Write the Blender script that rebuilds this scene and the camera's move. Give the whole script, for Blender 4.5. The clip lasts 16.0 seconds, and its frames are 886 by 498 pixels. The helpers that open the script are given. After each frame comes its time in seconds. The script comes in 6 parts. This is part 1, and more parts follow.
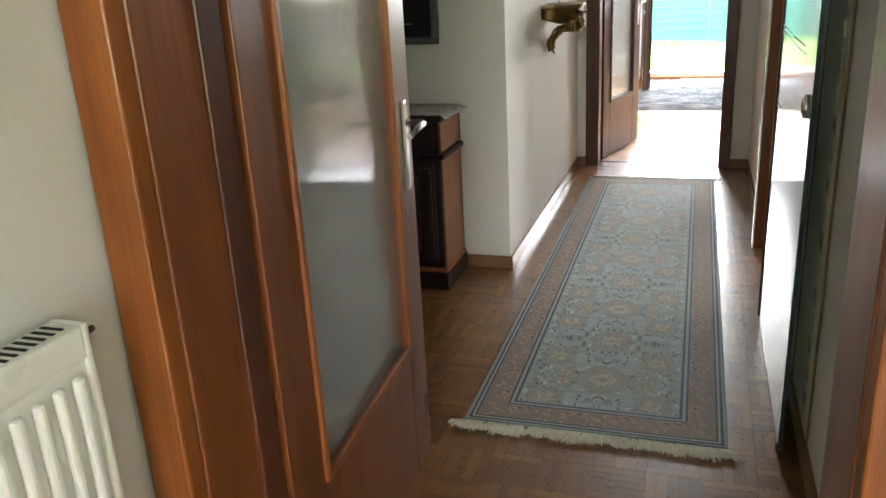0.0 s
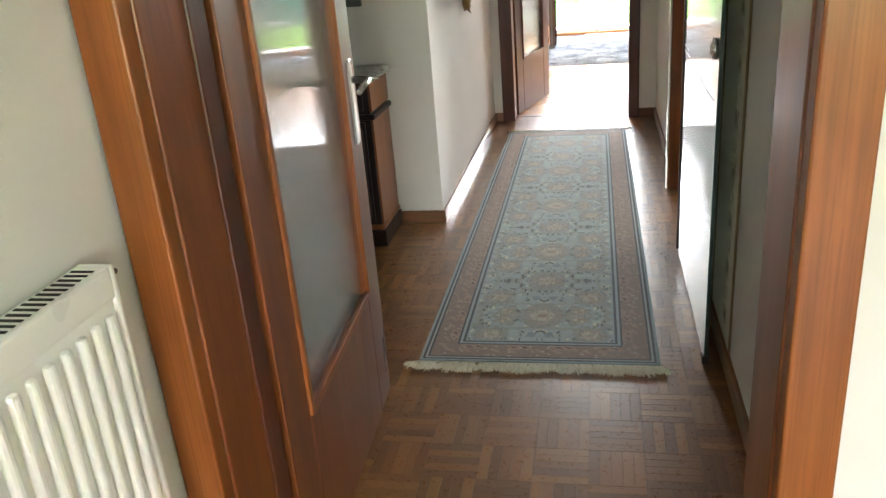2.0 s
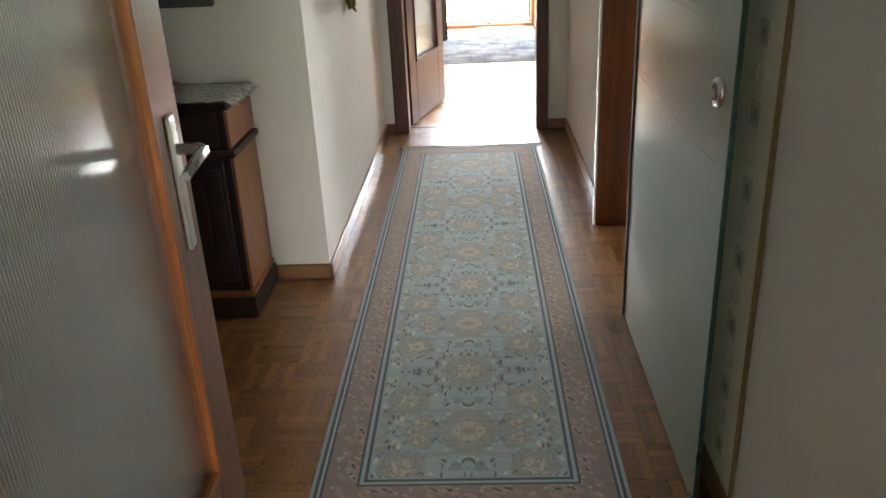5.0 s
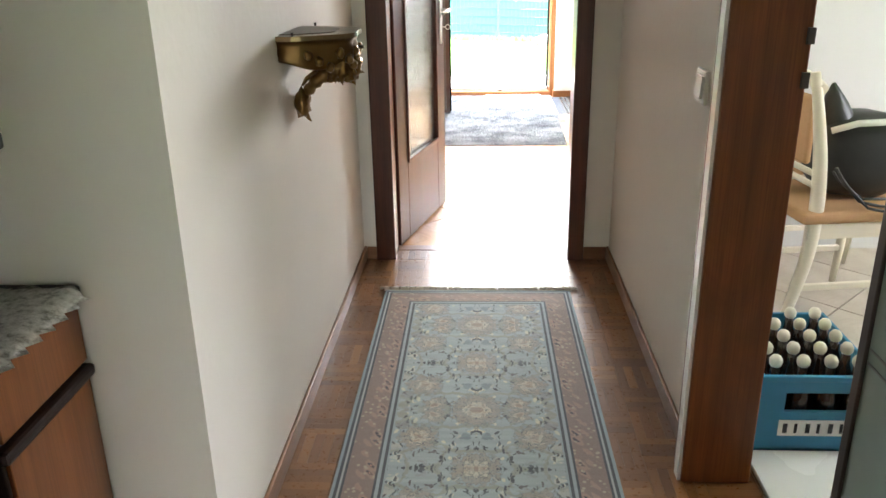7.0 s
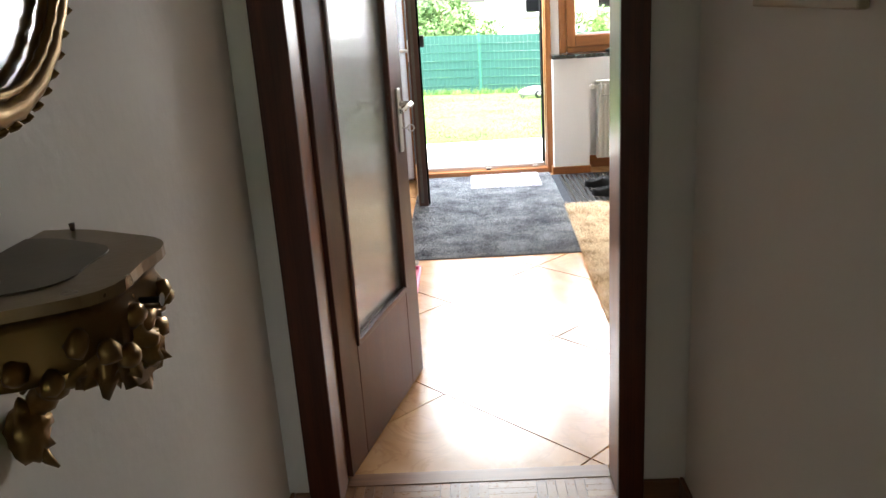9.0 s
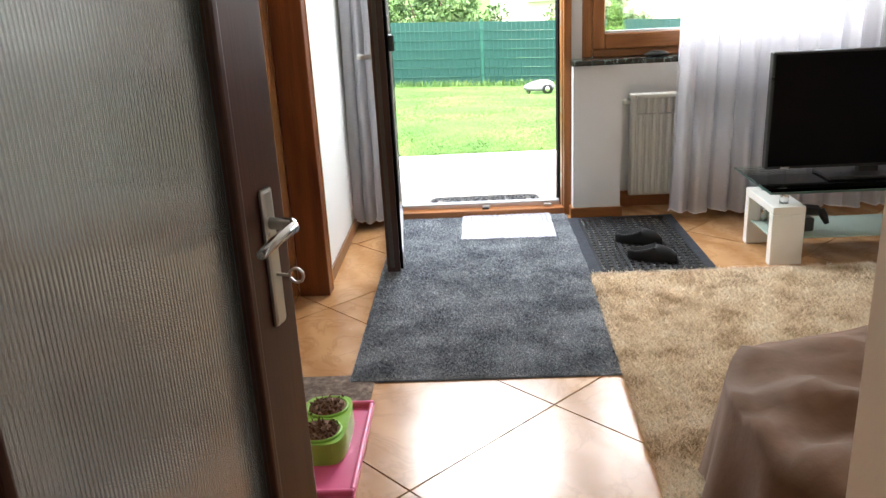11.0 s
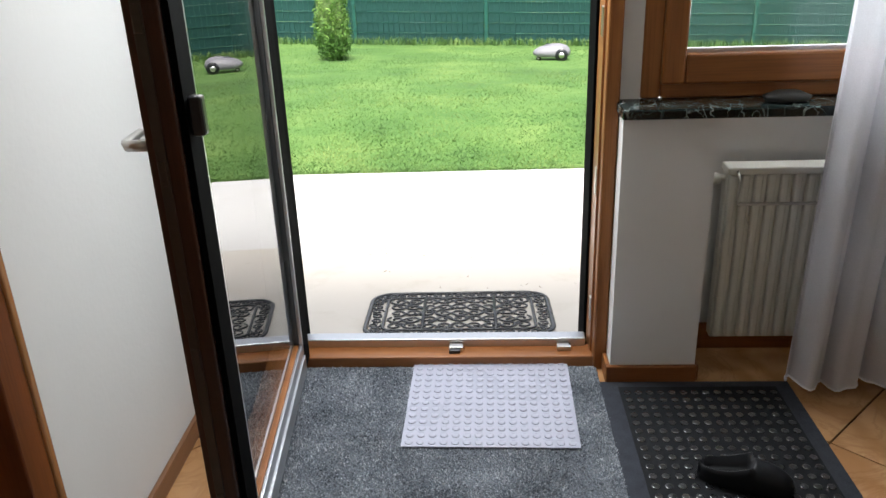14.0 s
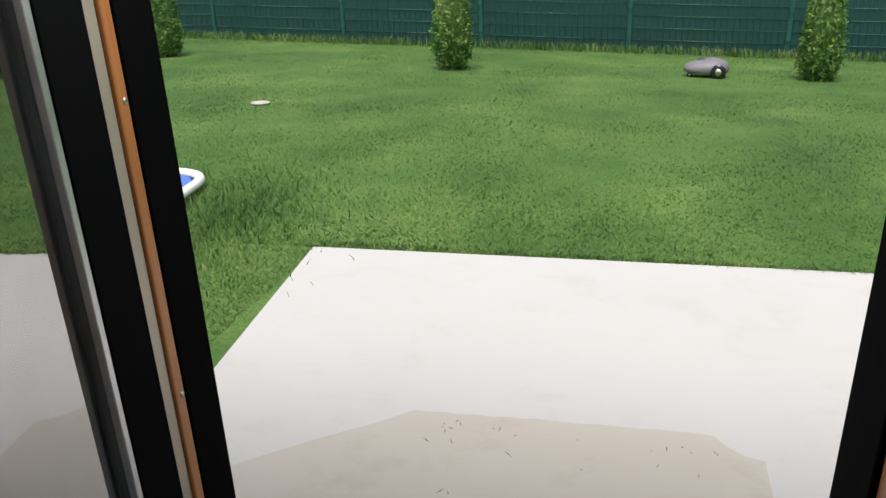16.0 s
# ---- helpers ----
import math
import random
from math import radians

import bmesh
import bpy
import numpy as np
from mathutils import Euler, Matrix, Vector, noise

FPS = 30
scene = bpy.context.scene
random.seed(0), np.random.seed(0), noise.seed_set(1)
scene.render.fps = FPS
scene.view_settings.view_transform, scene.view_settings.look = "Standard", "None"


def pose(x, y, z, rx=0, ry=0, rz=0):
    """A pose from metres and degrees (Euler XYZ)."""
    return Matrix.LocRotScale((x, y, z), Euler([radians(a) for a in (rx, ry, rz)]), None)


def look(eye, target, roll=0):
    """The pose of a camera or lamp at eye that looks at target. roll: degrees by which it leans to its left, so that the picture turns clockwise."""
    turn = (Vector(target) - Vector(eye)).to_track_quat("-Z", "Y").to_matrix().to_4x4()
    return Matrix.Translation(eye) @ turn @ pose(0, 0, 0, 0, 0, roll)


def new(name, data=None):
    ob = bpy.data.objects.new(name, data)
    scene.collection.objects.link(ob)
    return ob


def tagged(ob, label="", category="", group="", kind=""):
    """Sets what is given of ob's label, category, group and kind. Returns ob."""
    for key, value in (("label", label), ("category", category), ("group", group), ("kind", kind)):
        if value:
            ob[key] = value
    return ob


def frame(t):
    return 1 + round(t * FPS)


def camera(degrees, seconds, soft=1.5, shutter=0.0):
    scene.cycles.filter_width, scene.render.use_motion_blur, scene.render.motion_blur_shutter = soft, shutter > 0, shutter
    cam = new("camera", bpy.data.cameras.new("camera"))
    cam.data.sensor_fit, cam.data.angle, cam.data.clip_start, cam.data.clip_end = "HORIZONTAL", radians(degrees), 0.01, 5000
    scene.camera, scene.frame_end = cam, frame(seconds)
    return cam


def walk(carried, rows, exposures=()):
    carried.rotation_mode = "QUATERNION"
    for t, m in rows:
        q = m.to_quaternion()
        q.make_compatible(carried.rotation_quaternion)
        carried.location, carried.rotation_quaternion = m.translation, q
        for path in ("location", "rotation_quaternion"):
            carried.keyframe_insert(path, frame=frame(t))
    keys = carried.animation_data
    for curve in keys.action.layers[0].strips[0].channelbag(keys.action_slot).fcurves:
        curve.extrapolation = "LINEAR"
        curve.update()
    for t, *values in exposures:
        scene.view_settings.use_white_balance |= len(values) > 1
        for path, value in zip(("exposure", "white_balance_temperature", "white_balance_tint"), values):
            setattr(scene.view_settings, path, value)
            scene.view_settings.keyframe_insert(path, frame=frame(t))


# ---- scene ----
cam = camera(58.25, 16.0)
EXPOSURES = [(0.0, 4.95), (1.0, 5.2), (3.0, 5.1), (5.5, 5.0), (7.0, 5.15), (8.0, 5.4), (8.6, 4.3), (9.2, 3.65), (11.3, 2.75), (12.5, 2.55), (13.5, 2.1), (14.0, 1.65), (14.5, 1.15), (16.0, 0.3)]
PATH = [
    (0, (0.267, 1.328, 1.316), (-0.331, 3.122, 0.665), -3.1),
    (0.5, (0.240, 1.324, 1.313), (-0.324, 3.111, 0.615), -3.9),
    (1, (0.226, 1.262, 1.315), (-0.257, 3.062, 0.590), -4.3),
    (1.5, (0.231, 1.188, 1.316), (-0.206, 2.997, 0.583), -4.4),
    (2, (0.209, 1.165, 1.318), (-0.180, 2.981, 0.576), -4.7),
    (2.5, (0.200, 1.156, 1.313), (-0.173, 2.963, 0.542), -5.2),
    (3, (0.201, 1.169, 1.312), (-0.169, 2.963, 0.509), -4.7),
    (5.5, (0.037, 2.283, 1.315), (-0.034, 4.121, 0.531), -2.5),
    (6, (0.033, 2.624, 1.329), (-0.048, 4.470, 0.562), -2.0),
    (6.5, (0.014, 2.997, 1.337), (-0.072, 4.852, 0.594), -2.1),
    (7, (0.014, 3.393, 1.348), (-0.087, 5.263, 0.645), -1.0),
    (7.5, (-0.039, 3.814, 1.359), (-0.115, 5.695, 0.684), -1.0),
    (8, (-0.067, 4.234, 1.388), (-0.096, 6.125, 0.736), -1.9),
    (8.5, (-0.081, 4.684, 1.417), (-0.110, 6.582, 0.786), -1.1),
    (9, (0.030, 4.876, 1.400), (-0.050, 6.782, 0.801), -3.7),
    (11.5, (0.126, 6.965, 1.403), (0.047, 8.856, 0.756), -2.7),
    (12, (0.169, 7.361, 1.407), (0.152, 9.249, 0.748), -2.5),
    (12.5, (0.245, 7.740, 1.437), (0.189, 9.613, 0.738), -1.3),
    (13, (0.245, 8.103, 1.425), (0.166, 9.959, 0.684), -2.0),
    (13.5, (0.247, 8.453, 1.434), (0.167, 10.300, 0.672), -2.6),
    (14, (0.283, 8.826, 1.474), (0.180, 10.667, 0.699), -2.0),
    (14.5, (0.309, 9.194, 1.493), (0.168, 11.037, 0.728), -1.8),
    (15, (0.332, 9.584, 1.502), (0.095, 11.418, 0.737), -2.0),
    (15.5, (0.347, 10.002, 1.526), (-0.029, 11.806, 0.749), -1.7),
    (16, (0.272, 10.411, 1.529), (-0.140, 12.200, 0.736), -2.1),
]
walk(cam, [(t, look(eye, target, roll)) for t, eye, target, roll in PATH], EXPOSURES)

# ---- world, sun, light ----
world = bpy.data.worlds.new("sky")
scene.world = world
world.use_nodes = True
wn = world.node_tree.nodes
wn.clear()
sky = wn.new("ShaderNodeTexSky")
sky.sky_type, sky.sun_disc = "NISHITA", False
sky.sun_elevation, sky.sun_rotation = radians(72), radians(180)
sky.air_density, sky.dust_density, sky.ozone_density = 1.0, 4.0, 1.0
pale = wn.new("ShaderNodeHueSaturation")
pale.inputs["Saturation"].default_value = 0.35
bg = wn.new("ShaderNodeBackground")
bg.inputs["Strength"].default_value = 0.15
wo = wn.new("ShaderNodeOutputWorld")
world.node_tree.links.new(sky.outputs[0], pale.inputs["Color"])
world.node_tree.links.new(pale.outputs[0], bg.inputs["Color"])
world.node_tree.links.new(bg.outputs[0], wo.inputs["Surface"])
sun = new("sun", bpy.data.lights.new("sun", "SUN"))
sun.data.energy, sun.data.angle, sun.data.color = 2.3, radians(30), (1.0, 0.96, 0.9)
sun.matrix_world = look((1, 9.5, 20), (1, 16, 0))


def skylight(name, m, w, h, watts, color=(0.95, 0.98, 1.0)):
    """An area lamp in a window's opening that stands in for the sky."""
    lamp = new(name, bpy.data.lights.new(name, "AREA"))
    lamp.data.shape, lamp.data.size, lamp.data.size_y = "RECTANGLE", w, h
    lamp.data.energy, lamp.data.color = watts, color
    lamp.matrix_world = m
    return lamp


skylight("window_light_terrace", look((1.62, 11.12, 1.6), (1.5, 9, 1.0)), 1.4, 1.0, 11)
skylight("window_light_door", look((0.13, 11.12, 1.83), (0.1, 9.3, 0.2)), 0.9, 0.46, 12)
skylight("window_light_living", look((0.55, -2.35, 1.45), (0.5, 2, 1.0)), 1.1, 1.7, 0.98, (0.88, 0.95, 1.0))
skylight("window_light_kitchen", look((3.36, 5.6, 1.5), (1, 5.4, 0.8)), 1.0, 1.0, 0.6, (1.0, 0.96, 0.9))

# ---- materials ----


class Nodes:
    """Short hand for a node material."""

    def __init__(self, name):
        self.mat = bpy.data.materials.new(name)
        self.mat.use_nodes = True
        self.t = self.mat.node_tree
        self.t.nodes.clear()
        self.out = self.t.nodes.new("ShaderNodeOutputMaterial")

    def put(self, socket, v):
        if isinstance(v, bpy.types.NodeSocket):
            self.t.links.new(v, socket)
        elif isinstance(v, (tuple, list)) and socket.type == "RGBA" and len(v) == 3:
            socket.default_value = (*v, 1)
        else:
            socket.default_value = v

    def coord(self, which="Object", scale=(1, 1, 1), rot=(0, 0, 0), loc=(0, 0, 0)):
        c = self.t.nodes.new("ShaderNodeTexCoord").outputs[which]
        m = self.t.nodes.new("ShaderNodeMapping")
        self.put(m.inputs["Vector"], c)
        m.inputs["Scale"].default_value, m.inputs["Rotation"].default_value = scale, rot
        m.inputs["Location"].default_value = loc
        return m.outputs[0]

    def xyz(self, v):
        n = self.t.nodes.new("ShaderNodeSeparateXYZ")
        self.put(n.inputs[0], v)
        return n.outputs

    def vec(self, x, y, z=0.0):
        n = self.t.nodes.new("ShaderNodeCombineXYZ")
        for s, v in zip(n.inputs, (x, y, z)):
            self.put(s, v)
        return n.outputs[0]

    def math(self, op, a, b=0.0, c=0.0):
        n = self.t.nodes.new("ShaderNodeMath")
        n.operation = op
        for s, v in zip(n.inputs, (a, b, c)):
            self.put(s, v)
        return n.outputs[0]

    def noise(self, v, scale, detail=3.0, rough=0.5, dist=0.0):
        n = self.t.nodes.new("ShaderNodeTexNoise")
        self.put(n.inputs["Vector"], v)
        n.inputs["Scale"].default_value, n.inputs["Detail"].default_value = scale, detail
        n.inputs["Roughness"].default_value, n.inputs["Distortion"].default_value = rough, dist
        return n.outputs["Fac"]

    def voronoi(self, v, scale, feature="F1", out="Distance", rand=1.0):
        n = self.t.nodes.new("ShaderNodeTexVoronoi")
        n.feature = feature
        self.put(n.inputs["Vector"], v)
        n.inputs["Scale"].default_value, n.inputs["Randomness"].default_value = scale, rand
        return n.outputs[out]

    def wave(self, v, scale, dist=0.0, axis="X"):
        n = self.t.nodes.new("ShaderNodeTexWave")
        n.bands_direction = axis
        self.put(n.inputs["Vector"], v)
        n.inputs["Scale"].default_value, n.inputs["Distortion"].default_value = scale, dist
        return n.outputs["Fac"]

    def ramp(self, f, *stops, step=False):
        n = self.t.nodes.new("ShaderNodeValToRGB")
        self.put(n.inputs[0], f)
        e = n.color_ramp.elements
        n.color_ramp.interpolation = "CONSTANT" if step else "LINEAR"
        while len(e) < len(stops):
            e.new(0.5)
        for el, (p, c) in zip(e, stops):
            el.position, el.color = p, (*c, 1) if isinstance(c, tuple) else (c, c, c, 1)
        return n.outputs[0]

    def mix(self, f, a, b, blend="MIX"):
        n = self.t.nodes.new("ShaderNodeMix")
        n.data_type, n.blend_type = "RGBA", blend
        self.put(n.inputs[0], f)
        self.put(n.inputs[6], a)
        self.put(n.inputs[7], b)
        return n.outputs[2]

    def bump(self, h, strength=0.3, dist=0.002):
        n = self.t.nodes.new("ShaderNodeBump")
        self.put(n.inputs["Height"], h)
        n.inputs["Strength"].default_value, n.inputs["Distance"].default_value = strength, dist
        return n.outputs[0]

    def rand(self):
        a = self.t.nodes.new("ShaderNodeObjectInfo").outputs["Random"]
        b = self.t.nodes.new("ShaderNodeNewGeometry").outputs["Random Per Island"]
        return self.math("FRACT", self.math("ADD", a, b))

    def principled(self, color, rough=0.5, normal=None, **more):
        p = self.t.nodes.new("ShaderNodeBsdfPrincipled")
        self.put(p.inputs["Base Color"], color)
        self.put(p.inputs["Roughness"], rough)
        if normal is not None:
            self.put(p.inputs["Normal"], normal)
        for k, v in more.items():
            self.put(p.inputs[k.replace("_", " ")], v)
        self.t.links.new(p.outputs[0], self.out.inputs[0])
        return self.mat


def plain(name, color, rough=0.5, var=0.12, scale=30.0, bump=0.1, **more):
    n = Nodes(name)
    v = n.coord()
    f = n.mix(0.5, n.noise(v, scale, 4), n.noise(v, scale / 8, 3))
    c = n.mix(f, tuple(x * (1 - var) for x in color), tuple(min(1, x * (1 + var)) for x in color))
    r = n.math("ADD", n.math("MULTIPLY", n.noise(v, scale / 3, 3), 0.16), rough - 0.08)
    return n.principled(c, r, n.bump(n.noise(v, scale * 4, 3), bump, 0.001), **more)


def wood(name, dark, light, rough=0.32, along="Z", fine=1.0, coat=0.25):
    n = Nodes(name)
    s = {"Z": (1, 1, 0.07), "Y": (1, 0.07, 1), "X": (0.07, 1, 1)}[along]
    v = n.coord(scale=s)
    broad = n.noise(v, 7 * fine, 4, 0.55, 1.2)
    rings = n.wave(v, 6 * fine, 11.0, "X" if along != "X" else "Y")
    pores = n.noise(n.coord(scale=tuple(1 if a == 1 else 0.02 for a in s)), 220, 3, 0.6)
    clouds = n.noise(n.coord(scale=tuple(1 if a == 1 else 0.22 for a in s)), 4.5 * fine, 4, 0.6, 1.6)
    f = n.math("MULTIPLY_ADD", rings, 0.09, n.math("MULTIPLY_ADD", broad, 0.33, n.math("MULTIPLY", clouds, 0.58)))
    c = n.mix(n.ramp(f, (0.28, 0.0), (0.74, 1.0)), dark, light)
    c = n.mix(n.math("MULTIPLY", n.ramp(pores, (0.35, 1.0), (0.55, 0.0)), 0.3), c, tuple(x * 0.5 for x in dark))
    knots = n.ramp(n.voronoi(n.coord(scale=tuple(1 if a == 1 else 0.3 for a in s)), 5), (0.0, 1.0), (0.05, 0.0))
    c = n.mix(n.math("MULTIPLY", knots, 0.55), c, tuple(x * 0.3 for x in dark))
    r = n.math("MULTIPLY_ADD", broad, 0.18, rough - 0.09)
    sway = n.noise(n.coord(scale=tuple(6 if a == 1 else 0.5 for a in s)), 1.0, 2)
    return n.principled(c, r, n.bump(n.math("MULTIPLY_ADD", sway, 3.0, pores), 0.12, 0.001), Coat_Weight=coat * 0.5, Coat_Roughness=0.18, Specular_IOR_Level=0.32)


def metal(name, color, rough=0.25, scale=60):
    n = Nodes(name)
    v = n.coord()
    f = n.noise(v, scale, 4)
    c = n.mix(f, tuple(x * 0.8 for x in color), color)
    return n.principled(c, n.math("MULTIPLY_ADD", n.noise(v, scale / 4, 3), 0.25, rough - 0.1), n.bump(f, 0.05, 0.0005), Metallic=1.0)


def clear_glass(name, tint=(1, 1, 1), ior=1.52):
    n = Nodes(name)
    tr = n.t.nodes.new("ShaderNodeBsdfTransparent")
    tr.inputs[0].default_value = (*tint, 1)
    gl = n.t.nodes.new("ShaderNodeBsdfGlossy")
    gl.inputs["Roughness"].default_value = 0.01
    fr = n.t.nodes.new("ShaderNodeFresnel")
    fr.inputs[0].default_value = ior
    mx = n.t.nodes.new("ShaderNodeMixShader")
    n.put(mx.inputs[0], fr.outputs[0])
    n.put(mx.inputs[1], tr.outputs[0])
    n.put(mx.inputs[2], gl.outputs[0])
    n.t.links.new(mx.outputs[0], n.out.inputs[0])
    return n.mat


def ribbed_glass():
    n = Nodes("ribbed_glass")
    v = n.coord()
    # fine upright ribs along the leaf (its own Y axis)
    h = n.wave(v, 46, 0.0, "Y")
    # light and dark lines of refraction at each rib, painted into the glass colour
    c = n.mix(n.ramp(h, (0.25, 0.0), (0.6, 1.0)), (0.42, 0.48, 0.47), (0.86, 0.92, 0.90))
    return n.principled(c, 0.09, n.bump(h, 0.8, 0.0012), Transmission_Weight=0.75, IOR=1.45, Coat_Weight=1.0, Coat_Roughness=0.05, Coat_IOR=2.6, Coat_Normal=n.bump(h, 0.25, 0.0008))


def frosted_glass():
    n = Nodes("frosted_glass")
    v = n.coord()
    return n.principled(n.mix(n.noise(v, 3), (0.52, 0.68, 0.62), (0.68, 0.83, 0.76)), n.math("MULTIPLY_ADD", n.noise(v, 6), 0.08, 0.08), None,
                        Transmission_Weight=0.45, IOR=1.5)


def wall_paint(name, color, grain=90.0, bump=0.25):
    n = Nodes(name)
    v = n.coord()
    c = n.mix(n.noise(v, 1.3, 4), tuple(x * 0.95 for x in color), color)
    c = n.mix(n.math("MULTIPLY", n.ramp(n.noise(v, 5, 5), (0.5, 0.0), (0.8, 1.0)), 0.12), c, tuple(x * 0.8 for x in color))
    h = n.math("ADD", n.noise(v, grain, 4), n.math("MULTIPLY", n.voronoi(v, grain * 0.6), 0.6))
    return n.principled(c, 0.75, n.bump(h, bump, 0.0015))


def parquet_mat():
    n = Nodes("oak_parquet")
    r = n.rand()
    v = n.coord("Object", (1, 1, 1))
    s = n.xyz(v)
    grain = n.noise(n.vec(n.math("MULTIPLY", s[0], 4), n.math("MULTIPLY", s[1], 60), n.math("MULTIPLY", r, 30)), 6, 4, 0.6)
    grain2 = n.noise(n.vec(n.math("MULTIPLY", s[0], 40), n.math("MULTIPLY", s[1], 40), n.math("MULTIPLY", r, 30)), 2, 3, 0.6)
    c = n.ramp(r, (0.0, (0.105, 0.039, 0.011)), (0.35, (0.155, 0.060, 0.016)), (0.7, (0.205, 0.084, 0.023)), (1.0, (0.275, 0.122, 0.036)))
    c = n.mix(n.math("MULTIPLY", grain, 0.5), c, (0.17, 0.08, 0.03))
    c = n.mix(n.math("MULTIPLY", grain2, 0.14), c, (0.36, 0.19, 0.085))
    return n.principled(c, n.math("MULTIPLY_ADD", grain2, 0.2, 0.2), n.bump(grain, 0.12, 0.0008), Coat_Weight=0.35, Coat_Roughness=0.15)


def tile_mat(name, a, b, vein, rough=0.18):
    n = Nodes(name)
    r = n.rand()
    s = n.xyz(n.coord())
    v = n.vec(s[0], s[1], n.math("MULTIPLY", r, 20))
    # broad feathered streaks that turn with each piece
    st = n.wave(n.vec(n.math("ADD", s[0], n.math("MULTIPLY", n.noise(v, 5, 4), 0.25)), n.math("MULTIPLY", s[1], 0.4), 0), 3.2, 5.0, "DIAGONAL")
    c = n.mix(n.math("MULTIPLY_ADD", st, 0.55, n.math("MULTIPLY", n.noise(v, 8, 5), 0.45)), a, b)
    c = n.mix(n.math("MULTIPLY", n.ramp(n.noise(v, 4, 6, 0.6, 1.5), (0.46, 0.0), (0.5, 1.0), (0.54, 0.0)), 0.35), c, vein)
    c = n.mix(n.math("MULTIPLY", r, 0.2), c, b)
    return n.principled(c, n.math("MULTIPLY_ADD", n.noise(v, 20, 3), 0.12, rough), n.bump(n.noise(v, 30, 3), 0.05, 0.0008))


def runner_mat(w, l):
    """An oriental runner: field, guard stripes and a rosette border, all mirrored about its middle."""
    n = Nodes("oriental_runner")
    s = n.xyz(n.coord())
    ax, ay = n.math("ABSOLUTE", s[0]), n.math("ABSOLUTE", s[1])
    edge = n.math("MINIMUM", n.math("SUBTRACT", w / 2, ax), n.math("SUBTRACT", l / 2, ay))
    py = n.math("PINGPONG", s[1], 0.30)
    fv = n.vec(ax, py, 0)
    weft = n.noise(n.vec(n.math("MULTIPLY", s[0], 2.5), n.math("MULTIPLY", s[1], 38.0), 0), 1.0, 4, 0.65)
    teal = n.mix(weft, (0.25, 0.30, 0.305), (0.48, 0.54, 0.53))
    wob = n.math("MULTIPLY", n.math("SUBTRACT", n.noise(fv, 16, 4), 0.5), 0.10)
    wv = n.vec(n.math("ADD", ax, wob), n.math("ADD", py, n.math("MULTIPLY", wob, 0.7)), 0)
    field = teal
    # worn vines, leaves and flowers
    worn = n.ramp(n.noise(n.coord(), 7, 5, 0.7), (0.25, 0.7), (0.5, 1.0))
    vine = n.ramp(n.voronoi(wv, 8, "DISTANCE_TO_EDGE"), (0.0, 1.0), (0.035, 1.0), (0.06, 0.0))
    field = n.mix(n.math("MULTIPLY", vine, n.math("MULTIPLY", worn, 0.6)), field, (0.30, 0.29, 0.21))
    pale = ((0.0, (0.50, 0.47, 0.40)), (0.35, (0.27, 0.25, 0.25)), (0.6, (0.15, 0.19, 0.22)), (0.8, (0.60, 0.57, 0.48)))
    dark = ((0.0, (0.024, 0.028, 0.038)), (0.48, (0.62, 0.58, 0.46)), (0.70, (0.09, 0.06, 0.06)), (0.82, (0.022, 0.028, 0.05)))
    for sc, rad, cut, sq, tones, share in ((10, 0.30, 0.55, 1.0, pale, 0.6), (18, 0.34, 0.5, 1.4, pale, 0.7), (26, 0.35, 0.58, 2.2, dark, 1.0), (38, 0.38, 0.54, 2.6, dark, 1.05)):
        lv = n.vec(n.math("MULTIPLY", n.xyz(wv)[0], sq), n.xyz(wv)[1], sc * 0.37)
        ragged = n.math("ADD", n.voronoi(lv, sc), n.math("MULTIPLY", n.math("SUBTRACT", n.noise(fv, 110, 2), 0.5), 0.35))
        leaf = n.ramp(ragged, (0.0, 1.0), (rad, 1.0), (rad + 0.07, 0.0))
        ps = n.xyz(n.voronoi(lv, sc, out="Color"))
        shown = n.math("MULTIPLY", n.math("MULTIPLY", worn, share), n.math("GREATER_THAN", ps[1], cut))
        field = n.mix(n.math("MULTIPLY", leaf, shown), field, n.ramp(ps[0], *tones, step=True))
    # palmettes along the middle line and at its sides
    for ox, oy, size in ((0.0, 0.0, 0.085), (0.0, 0.30, 0.07), (0.17, 0.15, 0.06), (0.13, 0.03, 0.04)):
        dx, dy = n.math("SUBTRACT", ax, ox), n.math("SUBTRACT", py, oy)
        rr = n.math("SQRT", n.math("ADD", n.math("MULTIPLY", dx, dx), n.math("MULTIPLY", n.math("MULTIPLY", dy, dy), 0.8)))
        rr = n.math("ADD", n.math("DIVIDE", rr, size), n.math("MULTIPLY", n.math("SUBTRACT", n.noise(fv, 55, 4, 0.75), 0.5), 2.2))
        pc = n.ramp(rr, (0.0, (0.34, 0.25, 0.19)), (0.22, (0.56, 0.51, 0.41)), (0.45, (0.06, 0.066, 0.085)), (0.54, (0.37, 0.34, 0.29)), (0.87, (0.07, 0.08, 0.10)), step=True)
        field = n.mix(n.math("MULTIPLY", n.ramp(rr, (0.0, 1.0), (0.92, 1.0), (0.95, 0.0)), worn), field, pc)
    # worn streaks along the weft
    streak = n.noise(n.vec(n.math("MULTIPLY", s[0], 9.0), n.math("MULTIPLY", s[1], 55.0), 3.0), 1.0, 3, 0.7)
    field = n.mix(n.ramp(streak, (0.42, 0.0), (0.7, 0.5)), field, teal)
    # broad border of rosettes
    bv = n.vec(edge, n.math("PINGPONG", n.math("ADD", s[0], s[1]), 0.075), 0)
